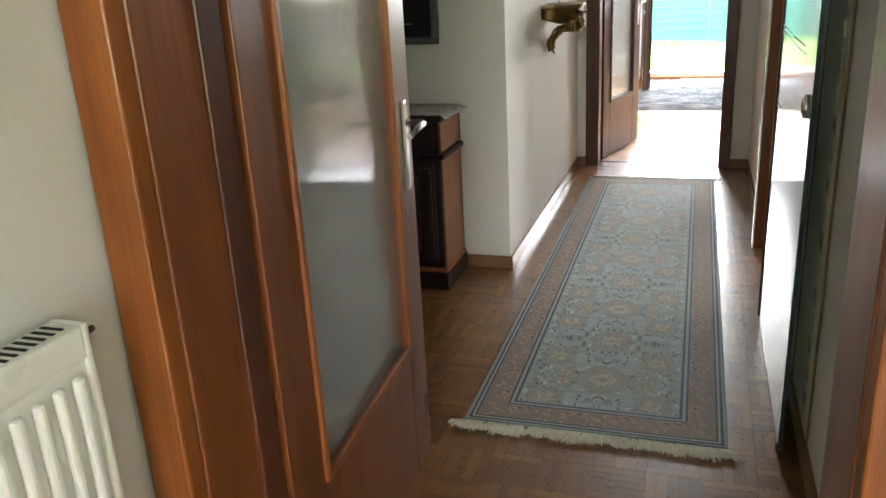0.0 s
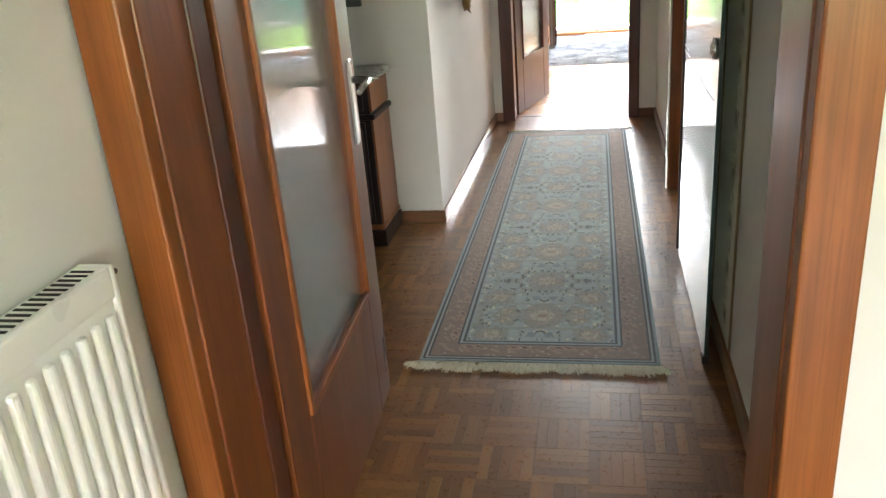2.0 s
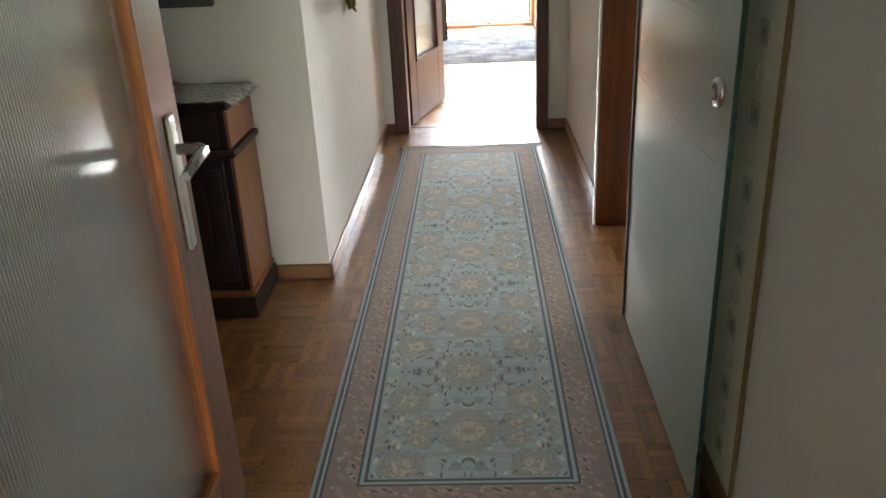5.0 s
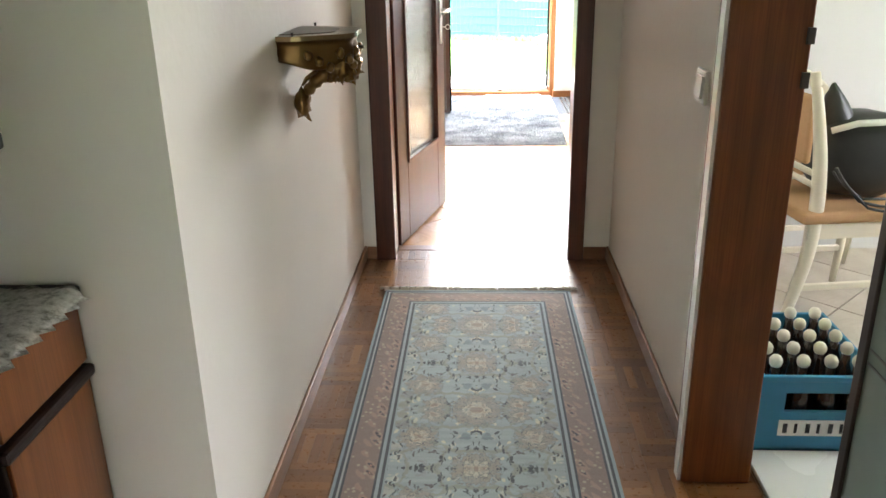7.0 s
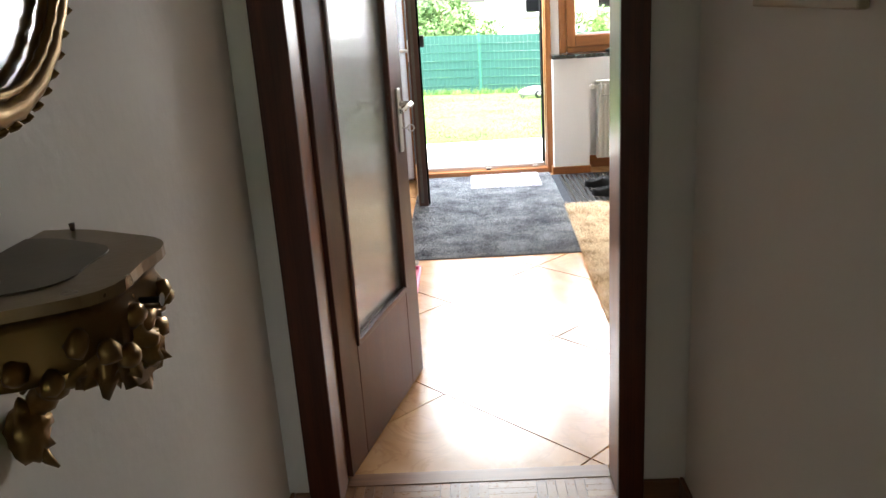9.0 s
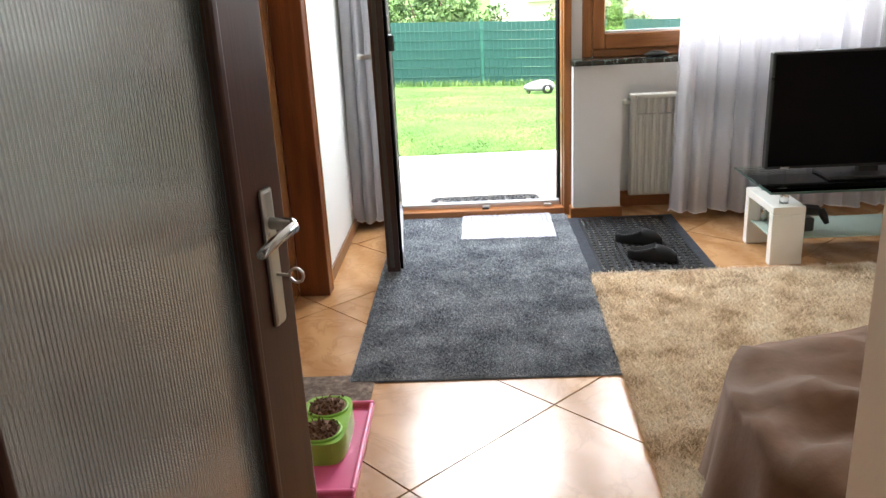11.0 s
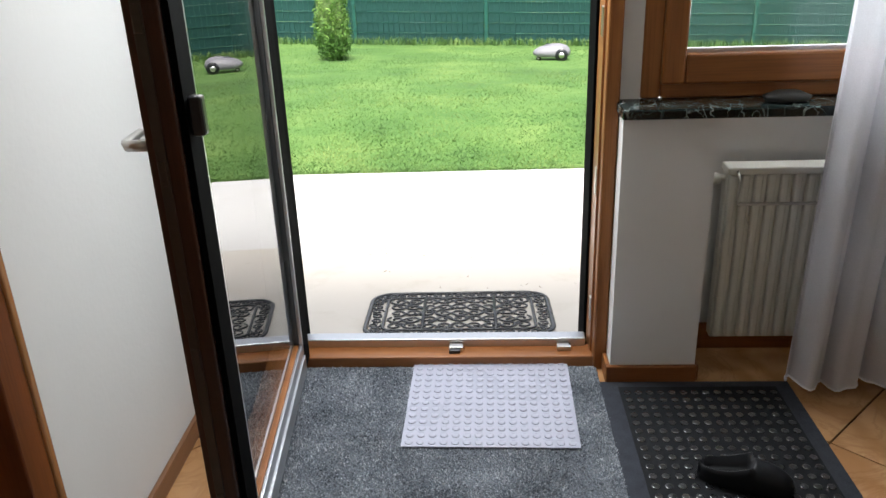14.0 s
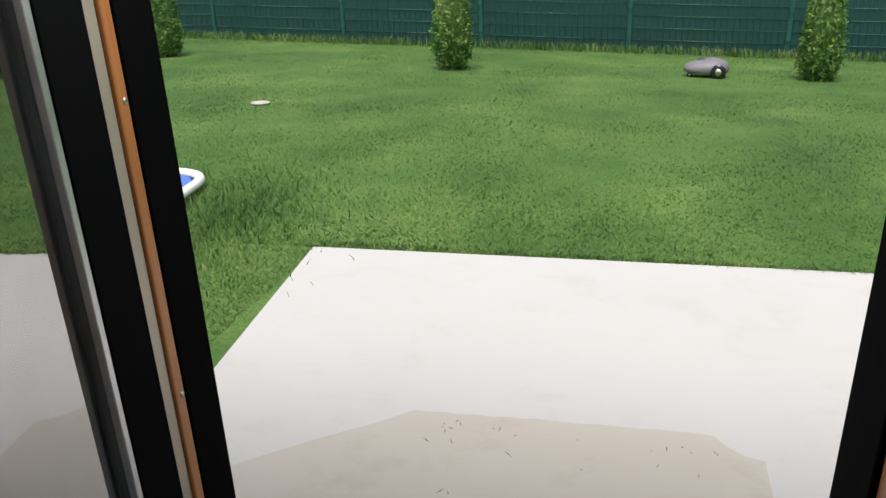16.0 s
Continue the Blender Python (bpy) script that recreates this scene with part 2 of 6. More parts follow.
    bj = n.math("MULTIPLY", n.math("SUBTRACT", n.noise(n.vec(s[0], s[1], 0), 90, 2), 0.5), 0.3)
    rose = n.math("ADD", n.voronoi(bv, 22, rand=0.6), bj)
    border = n.ramp(rose, (0.0, (0.60, 0.50, 0.32)), (0.14, (0.50, 0.30, 0.22)), (0.27, (0.05, 0.04, 0.045)), (0.33, (0.38, 0.27, 0.21)), (0.5, (0.29, 0.205, 0.165)), step=True)
    small = n.voronoi(n.vec(s[0], s[1], 0), 48)
    border = n.mix(n.ramp(small, (0.0, 1.0), (0.2, 1.0), (0.28, 0.0)), border, (0.45, 0.40, 0.31))
    # stripes: (end, colour)
    navy = (0.03, 0.037, 0.05)
    rug = n.ramp(n.math("MULTIPLY", edge, 5.0), (0.0, (0.33, 0.40, 0.41)), (0.05, navy), (0.09, (0.42, 0.44, 0.42)), (0.122, navy), (0.16, (0.0, 0.0, 0.0)),
                 (0.56, navy), (0.592, (0.36, 0.41, 0.41)), (0.64, navy), (0.68, (0.33, 0.39, 0.39)), step=True)
    inb = n.math("MULTIPLY", n.math("GREATER_THAN", edge, 0.032), n.math("LESS_THAN", edge, 0.112))
    c = n.mix(inb, rug, border)
    c = n.mix(n.math("GREATER_THAN", edge, 0.142), c, field)
    knots = n.wave(n.coord(), 160, 0.5, "Y")
    c = n.mix(n.math("MULTIPLY", n.noise(n.coord(), 200, 2), 0.35), c, n.mix(0.5, c, (0.1, 0.1, 0.1)))
    c = n.mix(0.55, c, n.mix(1.0, c, c, "MULTIPLY"))
    h = n.math("ADD", n.math("MULTIPLY", knots, 0.6), n.noise(n.coord(), 150, 3))
    c = n.mix(n.math("MULTIPLY", weft, 0.12), c, n.mix(0.5, c, (0.36, 0.38, 0.37)))
    c = n.mix(1.0, c, (1.12, 1.10, 1.07), "MULTIPLY")
    return n.principled(c, 0.8, n.bump(h, 0.4, 0.002), Specular_IOR_Level=0.32, Sheen_Weight=0.08)


def speckled(name, cols, scale, bump=0.8, rough=0.95, dist=0.004, blotch=4.0):
    n = Nodes(name)
    v = n.coord()
    f = n.math("MULTIPLY_ADD", n.noise(v, scale, 2, 0.7), 0.55, n.math("MULTIPLY", n.noise(v, blotch, 5, 0.6), 0.5))
    return n.principled(n.ramp(f, *[(0.3 + 0.4 * i / (len(cols) - 1), c) for i, c in enumerate(cols)]), rough, n.bump(n.noise(v, scale, 3, 0.7), bump, dist))


def blade_mat(name, *cols, rough=0.8, patch=1.5, share=0.4):
    n = Nodes(name)
    v = n.coord()
    r = n.t.nodes.new("ShaderNodeNewGeometry").outputs["Random Per Island"]
    f = n.math("MULTIPLY_ADD", r, share, n.math("MULTIPLY", n.ramp(n.noise(v, patch, 6, 0.7), (0.3, 0.0), (0.7, 1.0)), 1 - share))
    return n.principled(n.ramp(f, *[(0.2 + 0.6 * i / (len(cols) - 1), c) for i, c in enumerate(cols)]), rough, None, Subsurface_Weight=0.0)


def sheer_mat():
    n = Nodes("sheer_curtain")
    tr = n.t.nodes.new("ShaderNodeBsdfTransparent")
    tl = n.t.nodes.new("ShaderNodeBsdfTranslucent")
    tl.inputs[0].default_value = (0.58, 0.58, 0.62, 1)
    df = n.t.nodes.new("ShaderNodeBsdfDiffuse")
    df.inputs[0].default_value = (0.84, 0.84, 0.88, 1)
    a = n.t.nodes.new("ShaderNodeMixShader")
    a.inputs[0].default_value = 0.5
    n.put(a.inputs[1], tl.outputs[0])
    n.put(a.inputs[2], df.outputs[0])
    b = n.t.nodes.new("ShaderNodeMixShader")
    v = n.coord()
    n.put(b.inputs[0], n.math("MULTIPLY_ADD", n.noise(v, 260, 2), 0.2, 0.78))
    n.put(b.inputs[1], tr.outputs[0])
    n.put(b.inputs[2], a.outputs[0])
    n.t.links.new(b.outputs[0], n.out.inputs[0])
    return n.mat


def marble_mat(name, base, vein, scale=9.0):
    n = Nodes(name)
    v = n.coord()
    w = n.math("ADD", n.voronoi(n.vec(*n.xyz(v)[:2], n.math("MULTIPLY", n.noise(v, 8, 4), 0.5)), scale, "DISTANCE_TO_EDGE"), n.math("MULTIPLY", n.noise(v, 25, 5), 0.08))
    c = n.mix(n.math("MULTIPLY", n.ramp(w, (0.045, 1.0), (0.085, 0.0)), n.ramp(n.noise(v, 9, 4), (0.4, 0.15), (0.62, 1.0))), n.mix(n.noise(v, 12, 4), tuple(x * 0.5 for x in base), base), vein)
    return n.principled(c, 0.12)


def slab_mat(name, a, b, stain):
    n = Nodes(name)
    v = n.coord()
    c = n.mix(n.noise(v, 1.5, 5, 0.6), a, b)
    c = n.mix(n.math("MULTIPLY", n.ramp(n.noise(v, 3.5, 7, 0.65), (0.55, 0.0), (0.72, 1.0)), 0.5), c, stain)
    c = n.mix(n.ramp(n.voronoi(v, 6.0), (0.0, 0.8), (0.025, 0.0)), c, tuple(x * 0.35 for x in stain))
    return n.principled(c, 0.85, n.bump(n.noise(v, 90, 5, 0.7), 0.25, 0.002))


def lawn_mat():
    n = Nodes("lawn_soil_and_grass")
    v = n.coord()
    f = n.math("MULTIPLY_ADD", n.noise(v, 60, 4, 0.7), 0.5, n.math("MULTIPLY", n.noise(v, 0.9, 6, 0.6), 0.5))
    c = n.ramp(f, (0.34, (0.018, 0.055, 0.006)), (0.5, (0.05, 0.125, 0.016)), (0.64, (0.13, 0.20, 0.045)))
    return n.principled(c, 0.9, n.bump(n.noise(v, 70, 4, 0.7), 0.5, 0.012))


WALL = wall_paint("white_plaster", (0.71, 0.705, 0.69))
WALLPAPER = wall_paint("woodchip_wallpaper", (0.74, 0.70, 0.64), 55, 0.45)
PEACH = wall_paint("peach_wall", (0.78, 0.62, 0.46))
BAND = plain("border_wallpaper", (0.74, 0.72, 0.63), 0.7, 0.1, 60)
OLIVE = plain("border_motif", (0.32, 0.33, 0.24), 0.7, 0.2, 80)
MOTIFGREY = plain("border_motif_ground", (0.55, 0.54, 0.45), 0.7, 0.2, 60)
ROPE = plain("border_rope_print", (0.30, 0.215, 0.11), 0.75, 0.5, 70)
CEIL = wall_paint("white_ceiling", (0.82, 0.82, 0.80), 40)
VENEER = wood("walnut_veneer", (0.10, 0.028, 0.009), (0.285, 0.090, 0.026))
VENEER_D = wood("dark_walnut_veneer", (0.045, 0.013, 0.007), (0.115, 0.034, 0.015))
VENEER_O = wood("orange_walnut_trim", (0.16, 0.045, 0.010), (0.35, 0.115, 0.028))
BASEWOOD = wood("oak_baseboard", (0.16, 0.075, 0.035), (0.30, 0.15, 0.075), along="Y")
BASEWOOD_X = wood("oak_baseboard_cross", (0.16, 0.075, 0.035), (0.30, 0.15, 0.075), along="X")
PINE = wood("larch_window_wood", (0.20, 0.07, 0.02), (0.38, 0.15, 0.045), 0.35)
PINE_X = wood("larch_window_wood_cross", (0.20, 0.07, 0.02), (0.38, 0.15, 0.045), 0.35, along="X")
EDGEWOOD = wood("weathered_door_edge", (0.03, 0.013, 0.008), (0.075, 0.03, 0.016))
# cabinet front near black, its side panels and plinth moulding lighter and redder
CABINET = wood("near_black_wood", (0.007, 0.003, 0.002), (0.024, 0.008, 0.004), 0.5, coat=0.03)
CAB_SIDE = wood("reddish_cabinet_side", (0.15, 0.048, 0.014), (0.28, 0.10, 0.03))
SATIN = wood("satin_veneer_door", (0.35, 0.145, 0.045), (0.54, 0.26, 0.098), 0.24, coat=2.0)
PARQUET = parquet_mat()
JOINT = plain("floor_joint", (0.085, 0.04, 0.017), 0.9)
GROUT = plain("dark_grout", (0.05, 0.035, 0.025), 0.9)
TILE = tile_mat("orange_marbled_tile", (0.36, 0.17, 0.065), (0.56, 0.33, 0.16), (0.24, 0.10, 0.04))
KTILE = tile_mat("beige_kitchen_tile", (0.44, 0.38, 0.30), (0.54, 0.48, 0.40), (0.40, 0.34, 0.27), 0.3)
GREYCARPET = speckled("grey_cut_pile", [(0.02, 0.026, 0.034), (0.11, 0.128, 0.15), (0.32, 0.35, 0.39)], 150, 1.0, dist=0.008, blotch=6)
SHAG = blade_mat("beige_shag_pile", (0.44, 0.30, 0.16), (0.86, 0.73, 0.55), (0.95, 0.87, 0.74), patch=6.0, share=0.3)
PILE = blade_mat("grey_carpet_pile", (0.05, 0.058, 0.07), (0.34, 0.37, 0.415), (0.80, 0.84, 0.88), rough=0.95, patch=3.5, share=0.5)
SHAGBASE = speckled("beige_shag_base", [(0.58, 0.44, 0.28), (0.72, 0.58, 0.40), (0.84, 0.72, 0.55)], 60, 1.0)
FRINGE = blade_mat("cream_fringe", (0.45, 0.40, 0.30), (0.62, 0.58, 0.47), (0.72, 0.68, 0.58))
RUBBER = plain("black_rubber", (0.011, 0.012, 0.014), 0.3, 0.3, 50, 0.2)
MATGREY = plain("black_carpet_edge", (0.042, 0.046, 0.056), 0.95, 0.5, 220, 0.8, Specular_IOR_Level=0.1)
MATFIELD = plain("dull_black_rubber", (0.010, 0.011, 0.013), 0.75, 0.3, 60, 0.3, Specular_IOR_Level=0.2)
MATBAR = plain("polished_rubber_bar", (0.014, 0.015, 0.017), 0.14, 0.2, 60, 0.05, Specular_IOR_Level=0.9, Coat_Weight=0.6)
CLOG = plain("dull_black_foam", (0.010, 0.011, 0.013), 0.42, 0.25, 50, 0.2, Specular_IOR_Level=0.2)
WHITEMAT = plain("pale_lilac_vinyl", (0.42, 0.43, 0.51), 0.28, 0.05, 12, 0.03)
CHROME = metal("chrome", (0.75, 0.75, 0.74), 0.14)
NICKEL = metal("brushed_nickel", (0.62, 0.60, 0.56), 0.28)
JAMBPALE = plain("champagne_strip", (0.34, 0.29, 0.23), 0.35, 0.08, 20, 0.05, Metallic=0.4)
ALU = metal("anodised_aluminium", (0.62, 0.63, 0.64), 0.35)
BRASSY = metal("aged_gilt", (0.27, 0.165, 0.06), 0.36, 25)
DARKMETAL = metal("dark_steel", (0.10, 0.09, 0.08), 0.4)
WHITELAC = plain("white_lacquer", (0.80, 0.80, 0.77), 0.25, 0.03, 8, 0.02)
RADWHITE = plain("white_radiator_enamel", (0.80, 0.80, 0.78), 0.3, 0.03, 10, 0.02)
OLDRAD = plain("cream_radiator_enamel", (0.68, 0.67, 0.60), 0.35, 0.05, 10, 0.03)
# shade inside slots, painted as a near-black colour
SHADOWGAP = plain("slot_shade", (0.015, 0.015, 0.015), 0.8)
BLACKSEAL = plain("black_frame_cladding", (0.0018, 0.0018, 0.002), 0.85, 0.2, 40, Specular_IOR_Level=0.03)
GLASS = clear_glass("clear_pane")
DOUBLEGLASS = clear_glass("coated_double_pane", (0.86, 0.9, 0.88), 9.0)
GREENGLASS = clear_glass("green_tinted_glass", (0.91, 0.97, 0.95))
RIBBED = ribbed_glass()
FROSTED = frosted_glass()
FRAMEGREY = plain("grey_leaf_cladding", (0.09, 0.095, 0.10), 0.45, 0.1, 30)
DARKSTRIP = plain("dark_brown_seal", (0.03, 0.014, 0.009), 0.5)
GLASSEDGE = plain("green_glass_edge", (0.03, 0.075, 0.065), 0.3)
ETCH = plain("etched_line", (0.16, 0.19, 0.18), 0.4)
MIRROR = metal("mirror_silver", (0.92, 0.92, 0.92), 0.1)
SHEER = sheer_mat()
GREENMARBLE = marble_mat("green_black_marble", (0.006, 0.013, 0.012), (0.38, 0.45, 0.43), 20.0)
LACE = speckled("lace_runner", [(0.10, 0.085, 0.06), (0.62, 0.60, 0.53), (0.86, 0.84, 0.78)], 70, 1.0, blotch=40)
PAPER = plain("white_paper", (0.75, 0.73, 0.70), 0.7)
BLACKPLASTIC = plain("black_plastic", (0.012, 0.012, 0.014), 0.3, 0.2, 40)
SCREEN = plain("dark_screen", (0.003, 0.003, 0.004), 0.25, 0.1, 4, 0.0, Specular_IOR_Level=0.06)
BLUECRATE = plain("blue_crate_plastic", (0.025, 0.20, 0.36), 0.4, 0.1, 30)
BOTTLE = plain("brown_bottle_glass", (0.025, 0.012, 0.006), 0.08, 0.2)
CAPS = plain("cream_caps", (0.72, 0.68, 0.55), 0.4)
CHAIRWHITE = plain("cream_chair_lacquer", (0.74, 0.68, 0.55), 0.35, 0.04, 15)
SEATTAN = plain("tan_seat_fabric", (0.48, 0.28, 0.14), 0.85, 0.15, 80, 0.5)
BAGBLACK = plain("black_leather", (0.02, 0.022, 0.02), 0.45, 0.3, 40, 0.5)
THROW = plain("brown_velvet_throw", (0.15, 0.075, 0.038), 0.85, 0.5, 16, 0.8, Sheen_Weight=0.1)
PINK = plain("pink_tray_plastic", (0.70, 0.12, 0.28), 0.35, 0.06, 20)
LIME = plain("lime_green_plastic", (0.25, 0.50, 0.06), 0.35, 0.05, 20)
KIBBLE = blade_mat("dry_pet_food", (0.06, 0.025, 0.012), (0.14, 0.06, 0.03), (0.20, 0.10, 0.05))
PETMAT = speckled("brown_ornament_mat", [(0.04, 0.025, 0.02), (0.12, 0.085, 0.065), (0.26, 0.20, 0.16)], 45, 0.6, blotch=16)
LAWN = lawn_mat()
GRASS = blade_mat("grass_blades", (0.035, 0.09, 0.014), (0.085, 0.175, 0.034), (0.20, 0.27, 0.075), rough=0.75, patch=1.1, share=0.25)
SLAB = slab_mat("pale_terrace_concrete", (0.47, 0.46, 0.45), (0.51, 0.503, 0.49), (0.43, 0.415, 0.39))
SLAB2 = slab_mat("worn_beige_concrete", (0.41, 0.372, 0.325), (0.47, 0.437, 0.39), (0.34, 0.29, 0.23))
FENCEGREEN = plain("green_privacy_strip", (0.007, 0.058, 0.05), 0.8, 0.2, 30)
WIREGREEN = plain("green_wire", (0.016, 0.10, 0.08), 0.4)
THUJA = blade_mat("thuja_scales", (0.035, 0.10, 0.012), (0.08, 0.19, 0.025), (0.17, 0.28, 0.05), rough=0.7)
LEAVES = blade_mat("mixed_foliage", (0.02, 0.06, 0.012), (0.06, 0.13, 0.03), (0.13, 0.20, 0.06), rough=0.6)
BARK = plain("bark", (0.11, 0.075, 0.05), 0.9, 0.3, 40, 0.8)
MOWERGREY = plain("grey_mower_shell", (0.17, 0.165, 0.18), 0.5, 0.1, 20)
POOLBLUE = plain("blue_pool_liner", (0.05, 0.14, 0.55), 0.35, 0.15, 8)
HOUSEWALL = wall_paint("cream_render", (0.62, 0.56, 0.44), 20)
ROOFTILE = plain("brown_roof_tile", (0.16, 0.08, 0.06), 0.8, 0.2, 12)
SLIPPER = plain("pale_slipper", (0.36, 0.35, 0.34), 0.6, 0.1)
PICBLACK = plain("dark_print", (0.015, 0.015, 0.017), 0.15, 0.4, 9)
PICBLUE = plain("blue_grey_print", (0.12, 0.20, 0.26), 0.3, 0.4, 9)

# ---- building helpers ----


def part(name, bm, material, parent=None, label=""):
    """Links a bmesh as one mesh object, under a thing if a parent is given."""
    me = bpy.data.meshes.new(name)
    bm.to_mesh(me)
    bm.free()
    me.materials.append(material)
    ob = new(name, me)
    if parent is not None:
        ob.parent = parent
    return tagged(ob, label)


def thing(name, label, category, group="", kind="", m=None):
    ob = new(name)
    if m is not None:
        ob.matrix_world = m
    return tagged(ob, label, category, group, kind)


def box(x0, x1, y0, y1, z0, z1, bevel=0.0, bm=None, seg=2):
    """A box between the given faces, with rounded edges."""
    own = bmesh.new()
    bmesh.ops.create_cube(own, size=1)
    for v in own.verts:
        v.co = ((x0 + x1) / 2 + v.co.x * (x1 - x0), (y0 + y1) / 2 + v.co.y * (y1 - y0), (z0 + z1) / 2 + v.co.z * (z1 - z0))
    if bevel:
        bmesh.ops.bevel(own, geom=own.edges[:], offset=bevel, segments=seg, affect="EDGES", profile=0.5)
    if bm is None:
        return own
    tmp = bpy.data.meshes.new("tmp")
    own.to_mesh(tmp)
    own.free()
    bm.from_mesh(tmp)
    bpy.data.meshes.remove(tmp)
    return bm


def lathe(profile, n=24, bm=None, centre=(0, 0, 0), squash=(1, 1)):
    """A turned body from (radius, height) pairs."""
    bm = bm or bmesh.new()
    rings = []
    for r, z in profile:
        rings.append([bm.verts.new((centre[0] + r * squash[0] * math.cos(2 * math.pi * i / n), centre[1] + r * squash[1] * math.sin(2 * math.pi * i / n), centre[2] + z)) for i in range(n)])
    for a, b in zip(rings, rings[1:]):
        for i in range(n):
            bm.faces.new((a[i], a[(i + 1) % n], b[(i + 1) % n], b[i]))
    bm.faces.new(rings[0][::-1])
    bm.faces.new(rings[-1])
    for f in bm.faces:
        f.smooth = True
    return bm


def tube(points, radius, n=8, bm=None, closed=False, flat=1.0):
    """A round bar along points; radius is a number or one for each point."""
    bm = bm or bmesh.new()
    pts = [Vector(p) for p in points]
    rad = radius if isinstance(radius, (list, tuple)) else [radius] * len(pts)
    rings, up = [], None
    for i, p in enumerate(pts):
        a = pts[i - 1] if (i or closed) else p
        b = pts[(i + 1) % len(pts)] if (i + 1 < len(pts) or closed) else p
        d = (b - a).normalized()
        if up is None:
            up = Vector((0, 0, 1)) if abs(d.z) < 0.9 else Vector((1, 0, 0))
        s = d.cross(up).normalized()
        u = s.cross(d).normalized()
        up = u
        rings.append([bm.verts.new(p + (s * math.cos(2 * math.pi * k / n) + u * math.sin(2 * math.pi * k / n) * flat) * rad[i]) for k in range(n)])
    last = list(zip(rings, rings[1:])) + ([(rings[-1], rings[0])] if closed else [])
    for a, b in last:
        for k in range(n):
            f = bm.faces.new((a[k], a[(k + 1) % n], b[(k + 1) % n], b[k]))
            f.smooth = True
    if not closed:
        bm.faces.new(rings[0][::-1])
        bm.faces.new(rings[-1])
    return bm


def prism(poly, z0, z1, bm=None):
    """An upright prism over a flat outline."""
    bm = bm or bmesh.new()
    lo = [bm.verts.new((x, y, z0)) for x, y in poly]
    hi = [bm.verts.new((x, y, z1)) for x, y in poly]
    bm.faces.new(lo[::-1])
    bm.faces.new(hi)
    for i in range(len(poly)):
        j = (i + 1) % len(poly)
        bm.faces.new((lo[i], lo[j], hi[j], hi[i]))
    bmesh.ops.recalc_face_normals(bm, faces=bm.faces[:])
    return bm


def turned(bm, m):
    bm.transform(m)
    return bm


def clip(poly, x0, x1, y0, y1):
    """Cuts a convex outline to a rectangle."""
    for ax, lim, keep in ((0, x0, 1), (0, x1, -1), (1, y0, 1), (1, y1, -1)):
        out = []
        for i, p in enumerate(poly):
            q = poly[(i + 1) % len(poly)]
            a, b = (p[ax] - lim) * keep, (q[ax] - lim) * keep
            if a >= 0:
                out.append(p)
            if a * b < 0:
                t = a / (a - b)
                out.append((p[0] + t * (q[0] - p[0]), p[1] + t * (q[1] - p[1])))
        poly = out
        if len(poly) < 3:
            return []
    return poly


def blades(name, base, height, width, lean, material, parent=None, rng=None, flow=0.0):
    """Many small bent blades of pile or grass in one mesh. base: n x 3 places."""
    rng = rng or np.random.default_rng(3)
    n = len(base)
    ang = rng.uniform(0, 2 * math.pi, n)
    side = np.stack([np.cos(ang), np.sin(ang), np.zeros(n)], 1) * (width * rng.uniform(0.6, 1.3, n))[:, None]
    way = rng.uniform(0, 2 * math.pi, n)
    if flow:
        way = 5.0 * np.sin(base[:, 0] * flow + 1.7 * np.sin(base[:, 1] * flow * 0.8)) + 2.0 * np.cos(base[:, 1] * flow * 1.3) + rng.normal(0, 0.7, n)
    h = height * rng.uniform(0.55, 1.25, n)
    if flow:
        h = h * (0.75 + 0.35 * np.sin(base[:, 0] * flow * 2.1 + 2 * np.cos(base[:, 1] * flow)) * np.sin(base[:, 1] * flow * 1.7))
    off = np.stack([np.cos(way) * lean * h, np.sin(way) * lean * h, h], 1)
    mid = base + off * np.array([0.35, 0.35, 0.6])
    v = np.concatenate([base - side, base + side, mid - side * 0.7, mid + side * 0.7, base + off], 0)
    i = np.arange(n)
    quad = np.stack([i, i + n, i + 3 * n, i + 2 * n], 1)
    tri = np.stack([i + 2 * n, i + 3 * n, i + 4 * n], 1)
    me = bpy.data.meshes.new(name)
    me.from_pydata(v.tolist(), [], quad.tolist() + tri.tolist())
    me.materials.append(material)
    ob = new(name, me)
    if parent is not None:
        ob.parent = parent
    return ob


def structure(name, bm, material, label, category):
    return tagged(part(name, bm, material), label, category, kind="structure")


# ---- large structure: start room, hall, living room, kitchen ----
H = 2.45
structure("floor_base", box(-2.3, 3.4, -2.5, 11.0, -0.12, -0.008), JOINT, "dark bed under the laid floors", "floor")
structure("ceiling", box(-2.4, 3.5, -2.6, 11.3, H, H + 0.15), CEIL, "white plastered ceiling over all rooms", "ceiling")
# start room
structure("wall_start_left", box(-0.62, -0.47, -2.4, 2.27, -0.1, H), WALL, "white plastered wall behind the radiator", "wall")
structure("wall_start_right", box(3.2, 3.4, -2.4, 2.27, -0.1, H), WALL, "white plastered side wall", "wall")
bm = box(-0.62, 0.0, -2.55, -2.4, -0.1, H)
box(2.4, 3.4, -2.55, -2.4, -0.1, H, bm=bm)
box(0.0, 2.4, -2.55, -2.4, -0.1, 0.5, bm=bm)
box(0.0, 2.4, -2.55, -2.4, 2.3, H, bm=bm)
structure("wall_start_back", bm, WALL, "white wall with a wide garden window", "wall")
bm = box(-2.3, -0.415, 2.27, 2.43, -0.1, H)
box(0.475, 3.4, 2.27, 2.43, -0.1, H, bm=bm)
box(-0.415, 0.475, 2.27, 2.43, 2.03, H, bm=bm)
